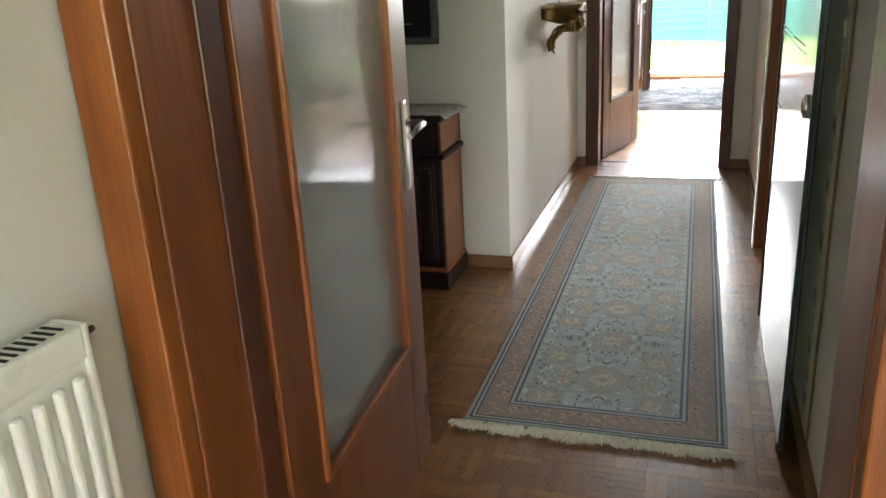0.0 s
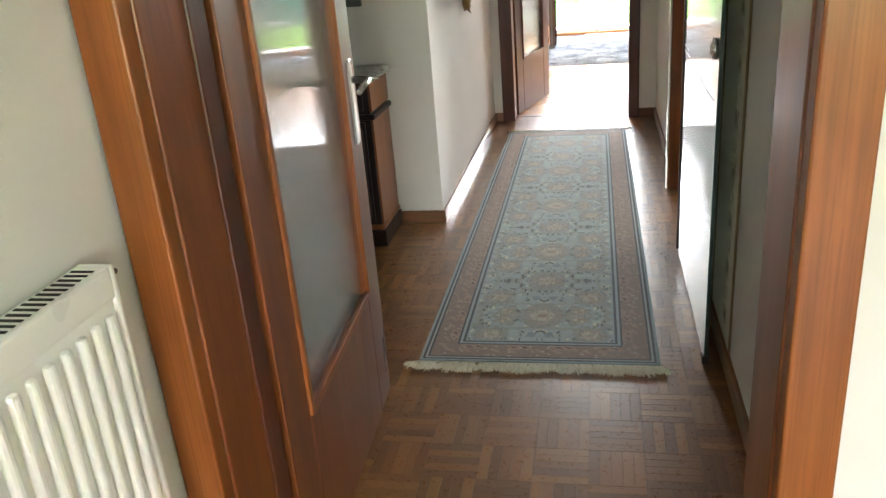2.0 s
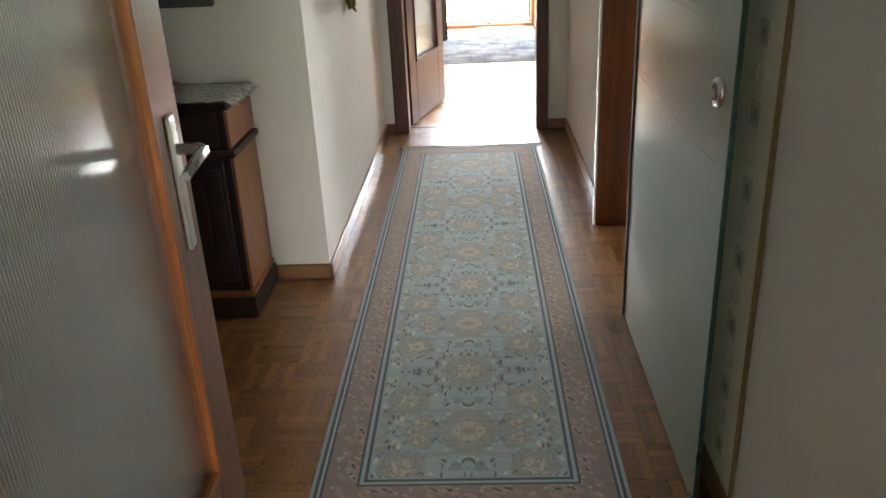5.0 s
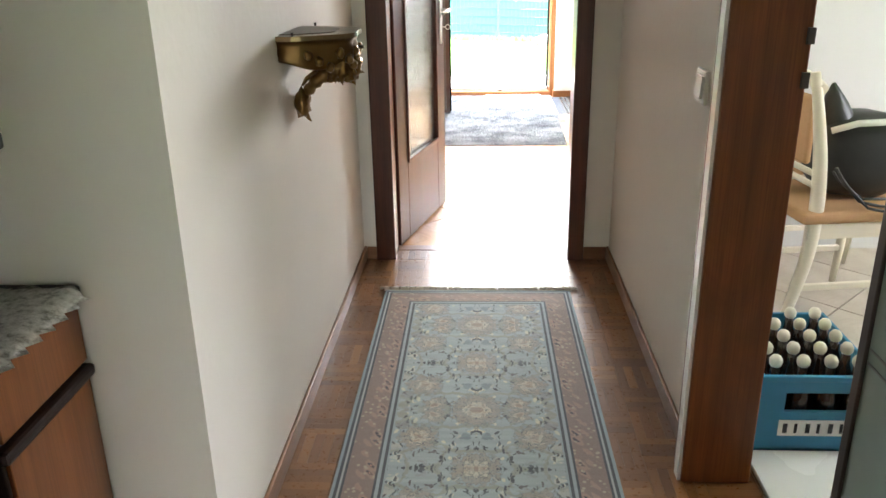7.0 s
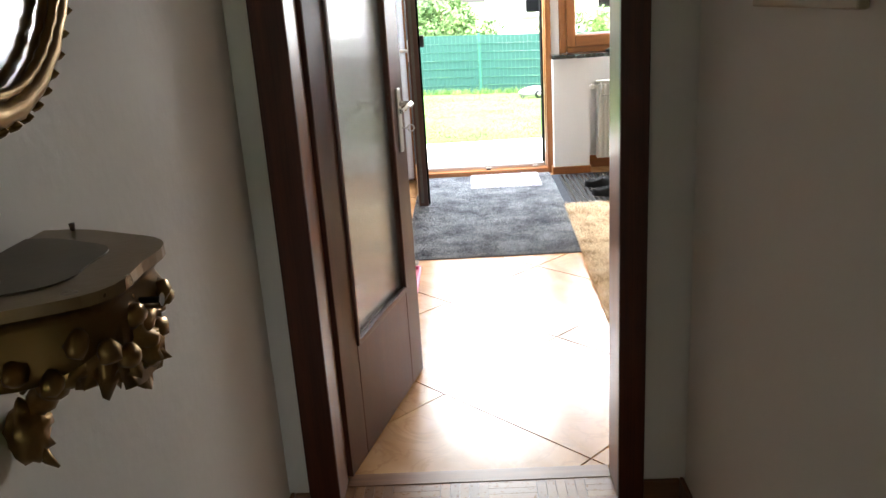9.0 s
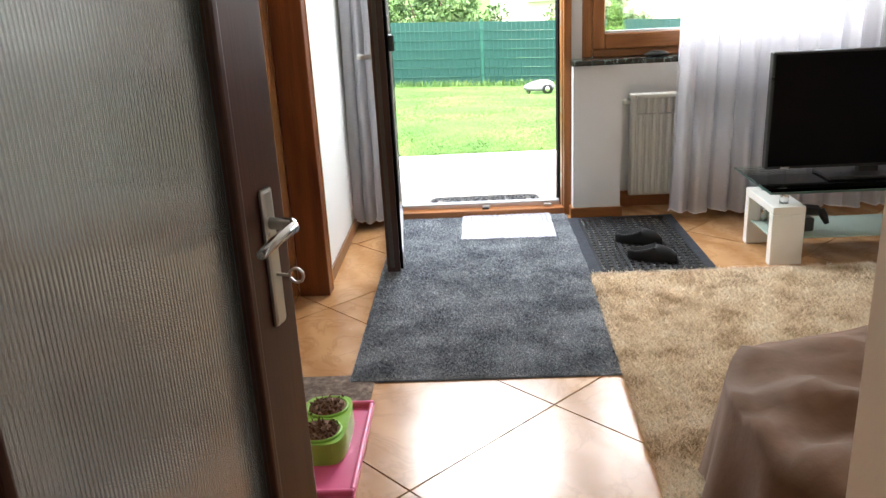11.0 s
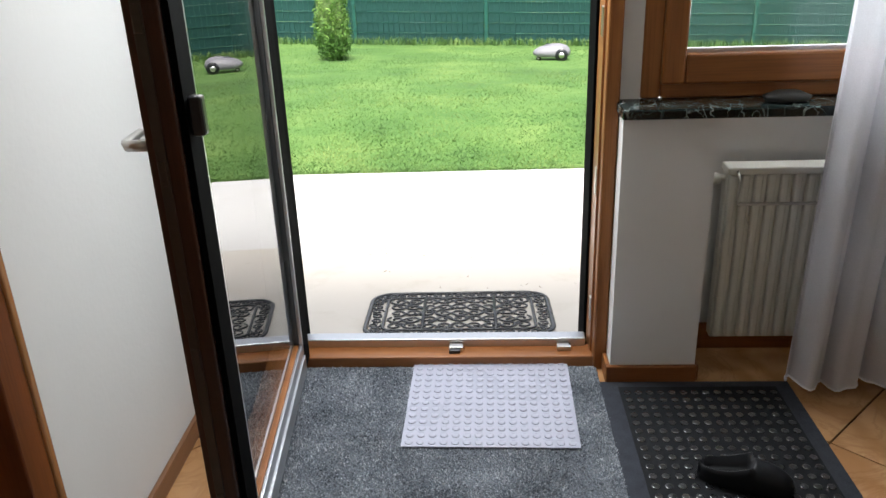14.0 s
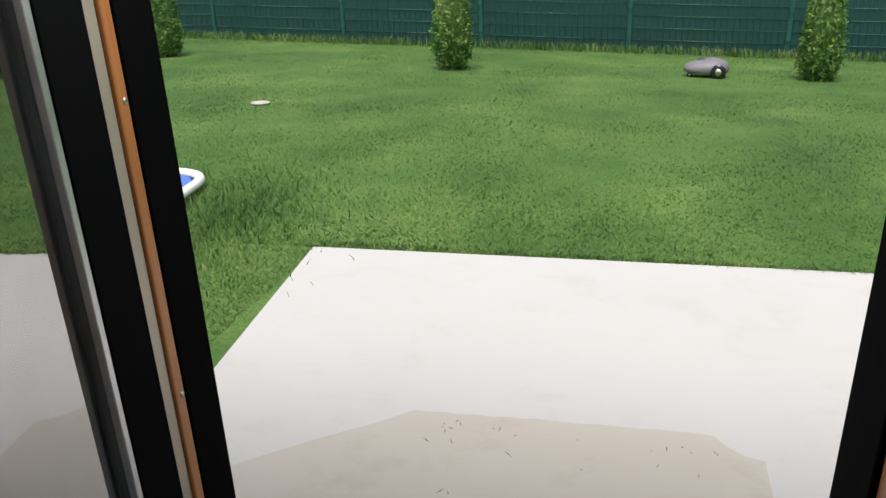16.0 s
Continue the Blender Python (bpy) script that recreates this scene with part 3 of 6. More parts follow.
structure("wall_doorway", bm, WALL, "white wall round the first doorway", "wall")
# hall
structure("wall_hall_right", box(0.59, 0.70, 2.43, 4.385, -0.1, H), WALL, "plain painted hall wall behind the glass door", "wall")
bm = box(0.59, 0.70, 5.235, 6.75, -0.1, H)
box(0.59, 0.70, 4.385, 5.235, 2.05, H, bm=bm)
structure("wall_hall_right_end", bm, WALLPAPER, "cream papered hall wall beside the kitchen doorway", "wall")
structure("wall_hall_left", box(-0.70, -0.54, 4.87, 6.75, -0.1, H), WALLPAPER, "cream woodchip papered hall wall", "wall")
structure("wall_niche_back", box(-2.3, -0.54, 4.74, 4.87, -0.1, H), WALLPAPER, "papered wall behind the dark cabinet", "wall")
structure("wall_niche_left", box(-2.4, -2.25, 2.43, 4.74, -0.1, H), WALLPAPER, "papered end wall of the hall niche", "wall")
bm = box(-0.70, -0.425, 6.765, 6.90, -0.1, H)
box(0.43, 0.70, 6.765, 6.90, -0.1, H, bm=bm)
box(-0.425, 0.43, 6.765, 6.90, 2.03, H, bm=bm)
structure("wall_hall_end", bm, WALLPAPER, "papered wall round the living room doorway", "wall")
# kitchen
structure("wall_kitchen_far", box(0.70, 3.4, 7.35, 7.5, -0.1, H), PEACH, "peach painted kitchen wall", "wall")
bm = box(3.4, 3.5, 2.43, 5.0, -0.1, H)
box(3.4, 3.5, 6.2, 7.5, -0.1, H, bm=bm)
box(3.4, 3.5, 5.0, 6.2, -0.1, 0.95, bm=bm)
box(3.4, 3.5, 5.0, 6.2, 2.05, H, bm=bm)
structure("wall_kitchen_window", bm, PEACH, "peach kitchen wall with a window", "wall")
# living room
structure("wall_living_front", box(0.70, 3.4, 6.90, 7.35, -0.1, H), WALL, "white wall of the living room", "wall")
structure("wall_living_front_left", box(-2.3, -0.70, 6.765, 6.90, -0.1, H), WALL, "white wall of the living room behind the door", "wall")
bm = box(-0.82, -0.625, 9.87, 11.0, -0.1, H)
box(-0.82, -0.625, 6.90, 8.0, -0.1, H, bm=bm)
box(-0.82, -0.625, 8.0, 9.87, 2.05, H, bm=bm)
structure("wall_living_left", bm, WALL, "white plastered wall beside the veneer sliding doors", "wall")
# unseen wall, added to keep daylight out of the gap between the leaves
structure("wall_behind_sliding_doors", box(-1.15, -1.0, 6.9, 11.2, -0.1, H), WALL, "added unseen wall that stops daylight behind the sliding doors", "wall")
structure("wall_living_right", box(3.4, 3.55, 7.35, 11.25, -0.1, H), WALL, "white side wall of the living room", "wall")
bm = box(-0.82, -0.44, 10.99, 11.25, -0.1, H)
box(0.70, 0.98, 10.88, 11.25, -0.1, 0.905, bm=bm)
box(0.98, 3.4, 11.10, 11.25, -0.1, 0.905, bm=bm)
box(0.70, 0.765, 10.99, 11.25, 0.905, H, bm=bm)
box(2.45, 3.4, 10.99, 11.25, 0.905, H, bm=bm)
box(0.765, 2.45, 10.99, 11.25, 2.15, H, bm=bm)
box(-0.44, 0.70, 10.99, 11.25, 2.15, H, bm=bm)
structure("wall_terrace", bm, WALL, "white outer wall with terrace door, window and radiator niche", "wall")

# baseboards, each run one board
for name, args, mat in (
    ("baseboard_hall_left", (-0.54, -0.527, 4.727, 6.765, 0, 0.062), BASEWOOD),
    ("baseboard_niche", (-0.745, -0.527, 4.727, 4.74, 0, 0.062), BASEWOOD_X),
    ("baseboard_hall_right", (0.577, 0.59, 5.26, 6.765, 0, 0.062), BASEWOOD),
    ("baseboard_end_left", (-0.527, -0.481, 6.752, 6.765, 0, 0.06), BASEWOOD_X),
    ("baseboard_end_right", (0.473, 0.577, 6.752, 6.765, 0, 0.06), BASEWOOD_X),
    ("baseboard_glass_door", (0.577, 0.59, 2.43, 4.36, 0, 0.07), BASEWOOD),
    ("baseboard_living_left", (-0.625, -0.61, 9.875, 10.99, 0, 0.065), BASEWOOD),
    ("baseboard_pier", (0.685, 0.985, 10.865, 10.88, 0, 0.065), PINE_X),
    ("baseboard_pier_side", (0.685, 0.70, 10.88, 10.965, 0, 0.065), PINE),
    ("baseboard_pier_return", (0.98, 0.995, 10.88, 11.085, 0, 0.06), PINE),
    ("baseboard_radiator_niche", (0.98, 3.4, 11.085, 11.1, 0, 0.10), PINE_X),
):
    structure(name, box(*args, bevel=0.004), mat, "varnished wooden baseboard", "baseboard")

# door linings and casings
def lining(name, sides, label):
    root = thing(name, label, "door frame", kind="structure")
    for nm, args, mat in sides:
        part(nm, box(*args, bevel=0.004), mat, root)
    return root


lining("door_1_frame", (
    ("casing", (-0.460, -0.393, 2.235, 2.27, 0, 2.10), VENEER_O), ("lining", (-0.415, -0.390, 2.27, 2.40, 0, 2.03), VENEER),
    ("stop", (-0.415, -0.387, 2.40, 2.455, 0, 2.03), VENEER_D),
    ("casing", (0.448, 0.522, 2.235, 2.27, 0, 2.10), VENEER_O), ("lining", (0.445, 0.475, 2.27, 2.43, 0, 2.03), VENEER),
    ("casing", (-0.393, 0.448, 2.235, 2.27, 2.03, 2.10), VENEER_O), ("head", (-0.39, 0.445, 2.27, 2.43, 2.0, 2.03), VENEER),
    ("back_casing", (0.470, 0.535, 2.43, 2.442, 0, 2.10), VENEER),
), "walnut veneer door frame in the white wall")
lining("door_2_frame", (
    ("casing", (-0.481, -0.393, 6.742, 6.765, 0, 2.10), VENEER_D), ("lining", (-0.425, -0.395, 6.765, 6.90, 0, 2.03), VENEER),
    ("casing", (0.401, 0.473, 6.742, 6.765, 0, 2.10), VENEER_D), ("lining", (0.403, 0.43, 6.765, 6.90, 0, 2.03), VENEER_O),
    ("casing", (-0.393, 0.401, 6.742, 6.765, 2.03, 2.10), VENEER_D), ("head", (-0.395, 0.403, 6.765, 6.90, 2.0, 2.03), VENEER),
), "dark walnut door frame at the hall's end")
k = lining("kitchen_door_frame", (
    ("casing", (0.545, 0.59, 5.205, 5.265, 0, 2.12), VENEER_D), ("lining", (0.545, 0.725, 5.18, 5.205, 0, 2.05), VENEER),
    ("casing", (0.55, 0.59, 4.33, 4.415, 0, 2.12), VENEER_D), ("lining", (0.55, 0.725, 4.415, 4.44, 0, 2.05), VENEER_D),
    ("head", (0.55, 0.725, 4.44, 5.18, 2.03, 2.05), VENEER),
), "walnut door frame of the kitchen doorway")
for z in (1.05, 1.145):
    part("lock_plate", box(0.712, 0.728, 5.172, 5.181, z, z + 0.035), DARKMETAL, k)
part("white_trim", box(0.537, 0.545, 5.19, 5.225, 0, 2.12), WHITELAC, k)
lining("sliding_door_frame", (
    ("post", (-0.745, -0.598, 9.80, 9.873, 0, 2.10), VENEER), ("post", (-0.745, -0.60, 7.95, 8.0, 0, 2.10), VENEER),
    ("head", (-0.745, -0.60, 8.0, 9.80, 2.05, 2.10), VENEER), ("edge_bead", (-0.612, -0.594, 9.873, 9.892, 0, 2.10), SATIN),
), "walnut frame of the sliding doors")

# veneer sliding doors with recessed pulls
for nm, y0, y1, x0, yp in (("sliding_door", 9.115, 9.80, -0.745, 9.305), ("sliding_door", 8.02, 8.915, -0.69, 8.87)):
    d = thing(nm, "plain walnut veneer sliding door with a recessed metal pull", "door", "sliding doors")
    part("panel", box(x0 - 0.04, x0, y0, y1, 0.01, 2.05, 0.002), SATIN, d)
    # near-black lipping: the shade of the gap beside it is put into its colour
    part("lipping", box(x0 - 0.041, x0 + 0.001, y0 - 0.004, y0 + 0.006, 0.01, 2.05, 0.001), CABINET, d)
    if y0 > 9:
        part("edge_stile", box(x0 - 0.003, x0 + 0.004, y0 + 0.007, y0 + 0.095, 0.012, 2.045, 0.002), VENEER_D, d, "dark walnut edge stile")
    part("pull_plate", box(x0 - 0.002, x0 + 0.008, yp - 0.023, yp + 0.023, 0.905, 1.04, 0.006), NICKEL, d, "oblong brass recessed pull")
    # dark piece on the plate; the recess's shade is in its colour
    part("pull_slot", box(x0 + 0.006, x0 + 0.0095, yp - 0.012, yp + 0.012, 0.925, 1.02, 0.003), SHADOWGAP, d)

# start-room window, closes the place behind the camera
w = thing("window_1", "wide white framed garden window with clear panes", "window", kind="structure")
for args in ((0.0, 0.08, -2.53, -2.43, 0.5, 2.3), (2.32, 2.4, -2.53, -2.43, 0.5, 2.3), (1.16, 1.24, -2.53, -2.43, 0.58, 2.22), (0.08, 2.32, -2.53, -2.43, 0.5, 0.58), (0.08, 2.32, -2.53, -2.43, 2.22, 2.3)):
    part("window_frame", box(*args, bevel=0.006), WHITELAC, w)
w = thing("window_2", "kitchen window with a white frame", "window", kind="structure")
for args in ((3.41, 3.49, 5.0, 5.07, 0.95, 2.05), (3.41, 3.49, 6.13, 6.2, 0.95, 2.05), (3.41, 3.49, 5.07, 6.13, 0.95, 1.02), (3.41, 3.49, 5.07, 6.13, 1.98, 2.05)):
    part("window_frame", box(*args, bevel=0.006), WHITELAC, w)


# ---- terrace door and window ----
def pane(name, args, mat, parent, label=""):
    p = part(name, box(*args), mat, parent, label)
    p.visible_shadow = False
    return p


t = thing("terrace_door_frame", "larch wood frame of the open terrace door", "door frame", kind="structure")
part("jamb", box(0.655, 0.70, 10.955, 11.10, 0, 2.15, 0.006), PINE, t)
part("jamb_rebate", box(0.648, 0.659, 11.0, 11.099, 0.03, 2.12, 0.003), PINE, t)
part("jamb_cladding", box(0.639, 0.70, 11.101, 11.245, -0.03, 2.15, 0.003), BLACKSEAL, t)
part("jamb", box(-0.44, -0.402, 10.965, 11.019, 0, 2.15, 0.006), PINE, t)
part("jamb_strip", box(-0.44, -0.387, 11.02, 11.062, 0, 2.15, 0.002), JAMBPALE, t, "pale beige strip on the hinge jamb")
part("jamb_bead", box(-0.44, -0.382, 11.063, 11.088, 0, 2.15, 0.004), PINE, t)
part("jamb_cladding", box(-0.44, -0.381, 11.09, 11.178, -0.03, 2.15, 0.003), BLACKSEAL, t)
for z in (0.36, 0.83, 1.3):
    part("screw", lathe([(0.005, 0), (0.005, 0.0015), (0.002, 0.0022)], 10), NICKEL, t).matrix_local = pose(-0.3825, 11.079, z, 0, 90, 0)
part("head", box(-0.375, 0.63, 10.96, 11.22, 2.07, 2.15, 0.006), PINE_X, t)
sill = part("threshold", box(-0.40, 0.66, 10.965, 11.05, 0.0, 0.045, 0.006), PINE_X, t)
part("threshold_rail", box(-0.375, 0.638, 11.035, 11.085, 0.03, 0.075, 0.004), ALU, t, "grooved aluminium threshold rail")
part("rail_lip", box(-0.375, 0.615, 11.085, 11.11, -0.03, 0.06, 0.003), BLACKSEAL, t)
for x in (0.155, 0.535):
    s = part("latch_plate", box(x, x + 0.05, 11.0, 11.032, 0.045, 0.062, 0.003), NICKEL, t)
part("latch_block", box(0.155, 0.195, 10.985, 11.005, 0.04, 0.058, 0.003), BLACKPLASTIC, t)
for z in (0.16, 0.62, 1.12, 1.42, 1.75):
    part("strike_plate", box(0.644, 0.652, 11.005, 11.03, z, z + 0.09, 0.003), NICKEL, t)

# the open leaf: built along -y from its hinge, then turned
leaf = thing("terrace_door", "open terrace door leaf, larch inside, dark cladding outside, full glass", "door", m=pose(-0.392, 10.985, 0, 0, 0, 4.5))
L, T = 1.04, 0.075
for nm, args in (("stile", (-T / 2 + 0.01, T / 2, -0.115, -0.005, 0.035, 2.08)), ("stile", (-T / 2 + 0.01, T / 2, -L, -L + 0.11, 0.035, 2.08)),
                 ("rail", (-T / 2 + 0.01, T / 2, -L + 0.11, -0.115, 0.035, 0.15)), ("rail", (-T / 2 + 0.01, T / 2, -L + 0.11, -0.115, 1.97, 2.08))):
    part(nm, box(*args, bevel=0.004), EDGEWOOD if args[2] < -0.5 and nm == "stile" else FRAMEGREY if nm == "stile" else PINE, leaf)
for args in ((T / 2, T / 2 + 0.014, -0.105, -0.012, 0.045, 2.07), (T / 2, T / 2 + 0.014, -L + 0.012, -L + 0.10, 0.045, 2.07)):
    part("cladding", box(*args, bevel=0.002), BLACKSEAL, leaf)
part("cladding", box(T / 2, T / 2 + 0.016, -L + 0.10, -0.105, 0.045, 0.105, 0.002), ALU, leaf, "pale aluminium bottom cladding")
part("glazing_bead", box(T / 2 + 0.001, T / 2 + 0.010, -L + 0.10, -0.105, 0.107, 0.15, 0.002), ALU, leaf)
for y in (-0.118, -L + 0.10):
    part("glazing_bead", box(T / 2 + 0.001, T / 2 + 0.012, y - 0.001, y + 0.013, 0.11, 1.99, 0.002), ALU, leaf)
pane("pane", (0.012, 0.028, -L + 0.105, -0.11, 0.145, 1.98), DOUBLEGLASS, leaf, "clear double glazing")
part("lock_strip", box(-0.012, 0.008, -L - 0.004, -L, 0.06, 2.06, 0.001), DARKMETAL, leaf)
for z in (0.25, 0.62, 1.02, 1.3):
    part("lock_bolt", box(-0.010, 0.006, -L - 0.008, -L - 0.003, z, z + 0.05, 0.002), DARKMETAL, leaf)
part("outer_pull", box(T / 2 + 0.014, T / 2 + 0.042, -L + 0.025, -L + 0.055, 1.105, 1.18, 0.006), BLACKPLASTIC, leaf, "black outside pull")
h = tube([(-T / 2 + 0.008, -L + 0.055, 1.085), (-T / 2 - 0.045, -L + 0.055, 1.085), (-T / 2 - 0.052, -L + 0.075, 1.085), (-T / 2 - 0.052, -L + 0.16, 1.085)], [0.012, 0.011, 0.011, 0.009], 10)
part("door_handle", h, NICKEL, leaf, "brushed metal lever handle")
part("handle_plate", box(-T / 2 + 0.004, -T / 2 + 0.012, -L + 0.038, -L + 0.072, 1.015, 1.155, 0.003), NICKEL, leaf)

w = thing("window_3", "larch framed window over a dark marble sill", "window", kind="structure")
X1 = 2.45
for args, m in (((0.765, 0.825, 10.985, 11.07, 0.935, 2.15), PINE), ((2.39, X1, 10.985, 11.07, 0.935, 2.15), PINE), ((0.825, 2.39, 10.985, 11.07, 0.935, 0.985), PINE_X), ((0.825, 2.39, 10.985, 11.07, 2.09, 2.15), PINE_X)):
    part("window_frame", box(*args, bevel=0.007), m, w)
for args, m in (((0.822, 0.893, 10.968, 11.05, 0.98, 2.095), PINE), ((2.32, 2.393, 10.968, 11.05, 0.98, 2.095), PINE), ((0.893, 2.32, 10.968, 11.05, 0.98, 1.07), PINE_X), ((0.893, 2.32, 10.968, 11.05, 2.01, 2.095), PINE_X)):
    part("sash", box(*args, bevel=0.008), m, w)
pane("pane", (0.89, 2.325, 11.008, 11.024, 1.065, 2.015), GLASS, w)
part("glazing_seal", box(0.893, 2.32, 11.0, 11.012, 1.066, 1.082, 0.002), ALU, w)
structure("window_sill", box(0.69, 2.7, 10.845, 10.999, 0.905, 0.935, 0.005), GREENMARBLE, "dark green marble window sill with white veins", "window sill")


# ---- inner doors with ribbed glass ----
def glazed_door(name, m, width, face, label, handle_z=1.0, keyed=True):
    """A leaf along +y from its hinge; flip: which face the nearer handle is on."""
    d = thing(name, label, "door", m=m)
    th, st = 0.04, 0.135
    for nm, args in (("stile", (-th, 0, 0, st, 0.008, 2.0)), ("stile", (-th, 0, width - st, width, 0.008, 2.0)),
                     ("bottom_panel", (-th, 0, st, width - st, 0.008, 0.395)), ("top_rail", (-th, 0, st, width - st, 1.88, 2.0))):
        part(nm, box(*args, bevel=0.003), face, d)
    for x0, x1 in ((-0.006, 0.008), (-th - 0.008, -th + 0.006)):
        for args in ((x0, x1, st - 0.004, st + 0.014, 0.39, 1.89), (x0, x1, width - st - 0.014, width - st + 0.004, 0.39, 1.89),
                     (x0, x1, st, width - st, 0.388, 0.408), (x0, x1, st, width - st, 1.872, 1.892)):
            part("glazing_bead", box(*args, bevel=0.004), VENEER_O if face is not VENEER_D else VENEER_D, d)
    p = part("pane", box(-0.024, -0.018, st, width - st, 0.395, 1.88), RIBBED, d, "ribbed translucent glass")
    p.visible_shadow = False
    hy = width - 0.062
    for s, x in ((1, 0.0), (-1, -th)):
        pl = bmesh.new()
        box(min(x, x + s * 0.008), max(x, x + s * 0.008), hy - 0.018, hy + 0.018, handle_z - 0.17, handle_z + 0.055, 0.006, bm=pl)
        part("handle_plate", pl, NICKEL, d, "long chrome handle plate")
        part("door_handle", tube([(x, hy, handle_z), (x + s * 0.045, hy, handle_z), (x + s * 0.054, hy - 0.015, handle_z), (x + s * 0.052, hy - 0.06, handle_z - 0.004), (x + s * 0.05, hy - 0.115, handle_z - 0.012)],
                                 [0.010, 0.0095, 0.0095, 0.009, 0.0075], 10), CHROME, d, "curved chrome lever")
        if not keyed:
            continue
        part("key", tube([(x + s * 0.008, hy, handle_z - 0.085), (x + s * 0.03, hy, handle_z - 0.085)] + [(x + s * (0.042 + 0.012 * math.cos(a)), hy, handle_z - 0.085 + 0.012 * math.sin(a)) for a in np.linspace(math.pi, -math.pi * 0.9, 10)], 0.0026, 6), NICKEL, d)
    for z in (0.25, 1.75):
        part("hinge", tube([(-th - 0.004, -0.004, z), (-th - 0.004, -0.004, z + 0.08)], 0.008, 8), BRASSY, d)
    return d


glazed_door("hall_door", pose(-0.384, 2.475, 0, 0, 0, 3.5), 0.86, VENEER, "open walnut door with a tall ribbed glass pane", 0.975, False)
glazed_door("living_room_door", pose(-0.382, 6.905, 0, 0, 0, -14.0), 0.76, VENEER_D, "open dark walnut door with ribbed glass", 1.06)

# ---- sliding glass door of the kitchen ----
g = thing("glass_sliding_door", "frosted glass sliding door with etched lines, hung before the wall", "door")
p = part("glass_panel", box(0.524, 0.534, 3.497, 4.385, 0.012, 2.08, 0.002), FROSTED, g)
part("edge_seal", box(0.519, 0.539, 4.372, 4.392, 0.012, 2.08, 0.002), DARKSTRIP, g, "dark brown edge seal")
part("polished_edge", box(0.5235, 0.5345, 3.490, 3.497, 0.012, 2.08, 0.001), GLASSEDGE, g, "green polished glass edge")
part("track", box(0.515, 0.575, 3.45, 5.25, 2.10, 2.15, 0.004), ALU, g)
for y in (3.7, 4.2):
    part("hanger", box(0.518, 0.545, y - 0.03, y + 0.03, 2.04, 2.11, 0.003), ALU, g)
part("pull", lathe([(0.029, 0), (0.031, 0.004), (0.028, 0.012), (0.020, 0.014), (0.018, 0.006)], 24), CHROME, g, "round chrome finger pull").matrix_local = pose(0.524, 3.562, 0.957, 0, -90, 0)
part("pull_dot", lathe([(0.02, 0), (0.021, 0.003), (0.018, 0.008)], 20), DARKMETAL, g).matrix_local = pose(0.5235, 3.562, 0.957, 0, -90, 0)
part("floor_guide", box(0.518, 0.54, 3.485, 3.515, 0, 0.03, 0.003), DARKMETAL, g)
for y0, y1, z in ((3.68, 4.0, 1.070), (4.03, 4.12, 1.074), (4.15, 4.37, 1.076), (3.72, 4.0, 1.088), (4.06, 4.12, 1.092), (4.2, 4.37, 1.094)):
    part("etched_line", box(0.5225, 0.5242, y0, y1, z, z + 0.0036), ETCH, g)
for y0, y1, z in ((3.56, 3.75, 0.812), (3.8, 3.95, 0.817), (4.05, 4.12, 0.822), (4.18, 4.37, 0.826), (3.62, 3.7, 0.83), (4.22, 4.37, 0.846)):
    part("etched_line", box(0.5225, 0.5242, y0, y1, z, z + 0.003), ETCH, g)
b = thing("wallpaper_border", "pale wallpaper strip with small olive square motifs", "wallpaper", kind="structure")
part("strip", box(0.5865, 0.5895, 3.43, 3.82, 0.07, 2.40), BAND, b)
for y in (3.423, 3.80):
    part("rope_line", box(0.5850, 0.588, y, y + 0.024, 0.07, 2.40, 0.001), ROPE, b)
for i in range(14):
    z = 0.148 + 0.1535 * i
    part("motif_ground", box(0.5855, 0.5872, 3.517, 3.571, z - 0.024, z + 0.026, 0.0006), MOTIFGREY, b)
    part("motif", lathe([(0.014, 0), (0.013, 0.0014), (0.006, 0.0022)], 8), OLIVE, b).matrix_local = pose(0.5856, 3.54, z, 0, -90, 0)
    part("rosette", tube([(0.5863, 3.54 + 0.021 * math.cos(a), z + 0.077 + 0.019 * math.sin(a)) for a in np.linspace(0, 2 * math.pi, 14, endpoint=False)], 0.0014, 4, closed=True), MOTIFGREY, b)

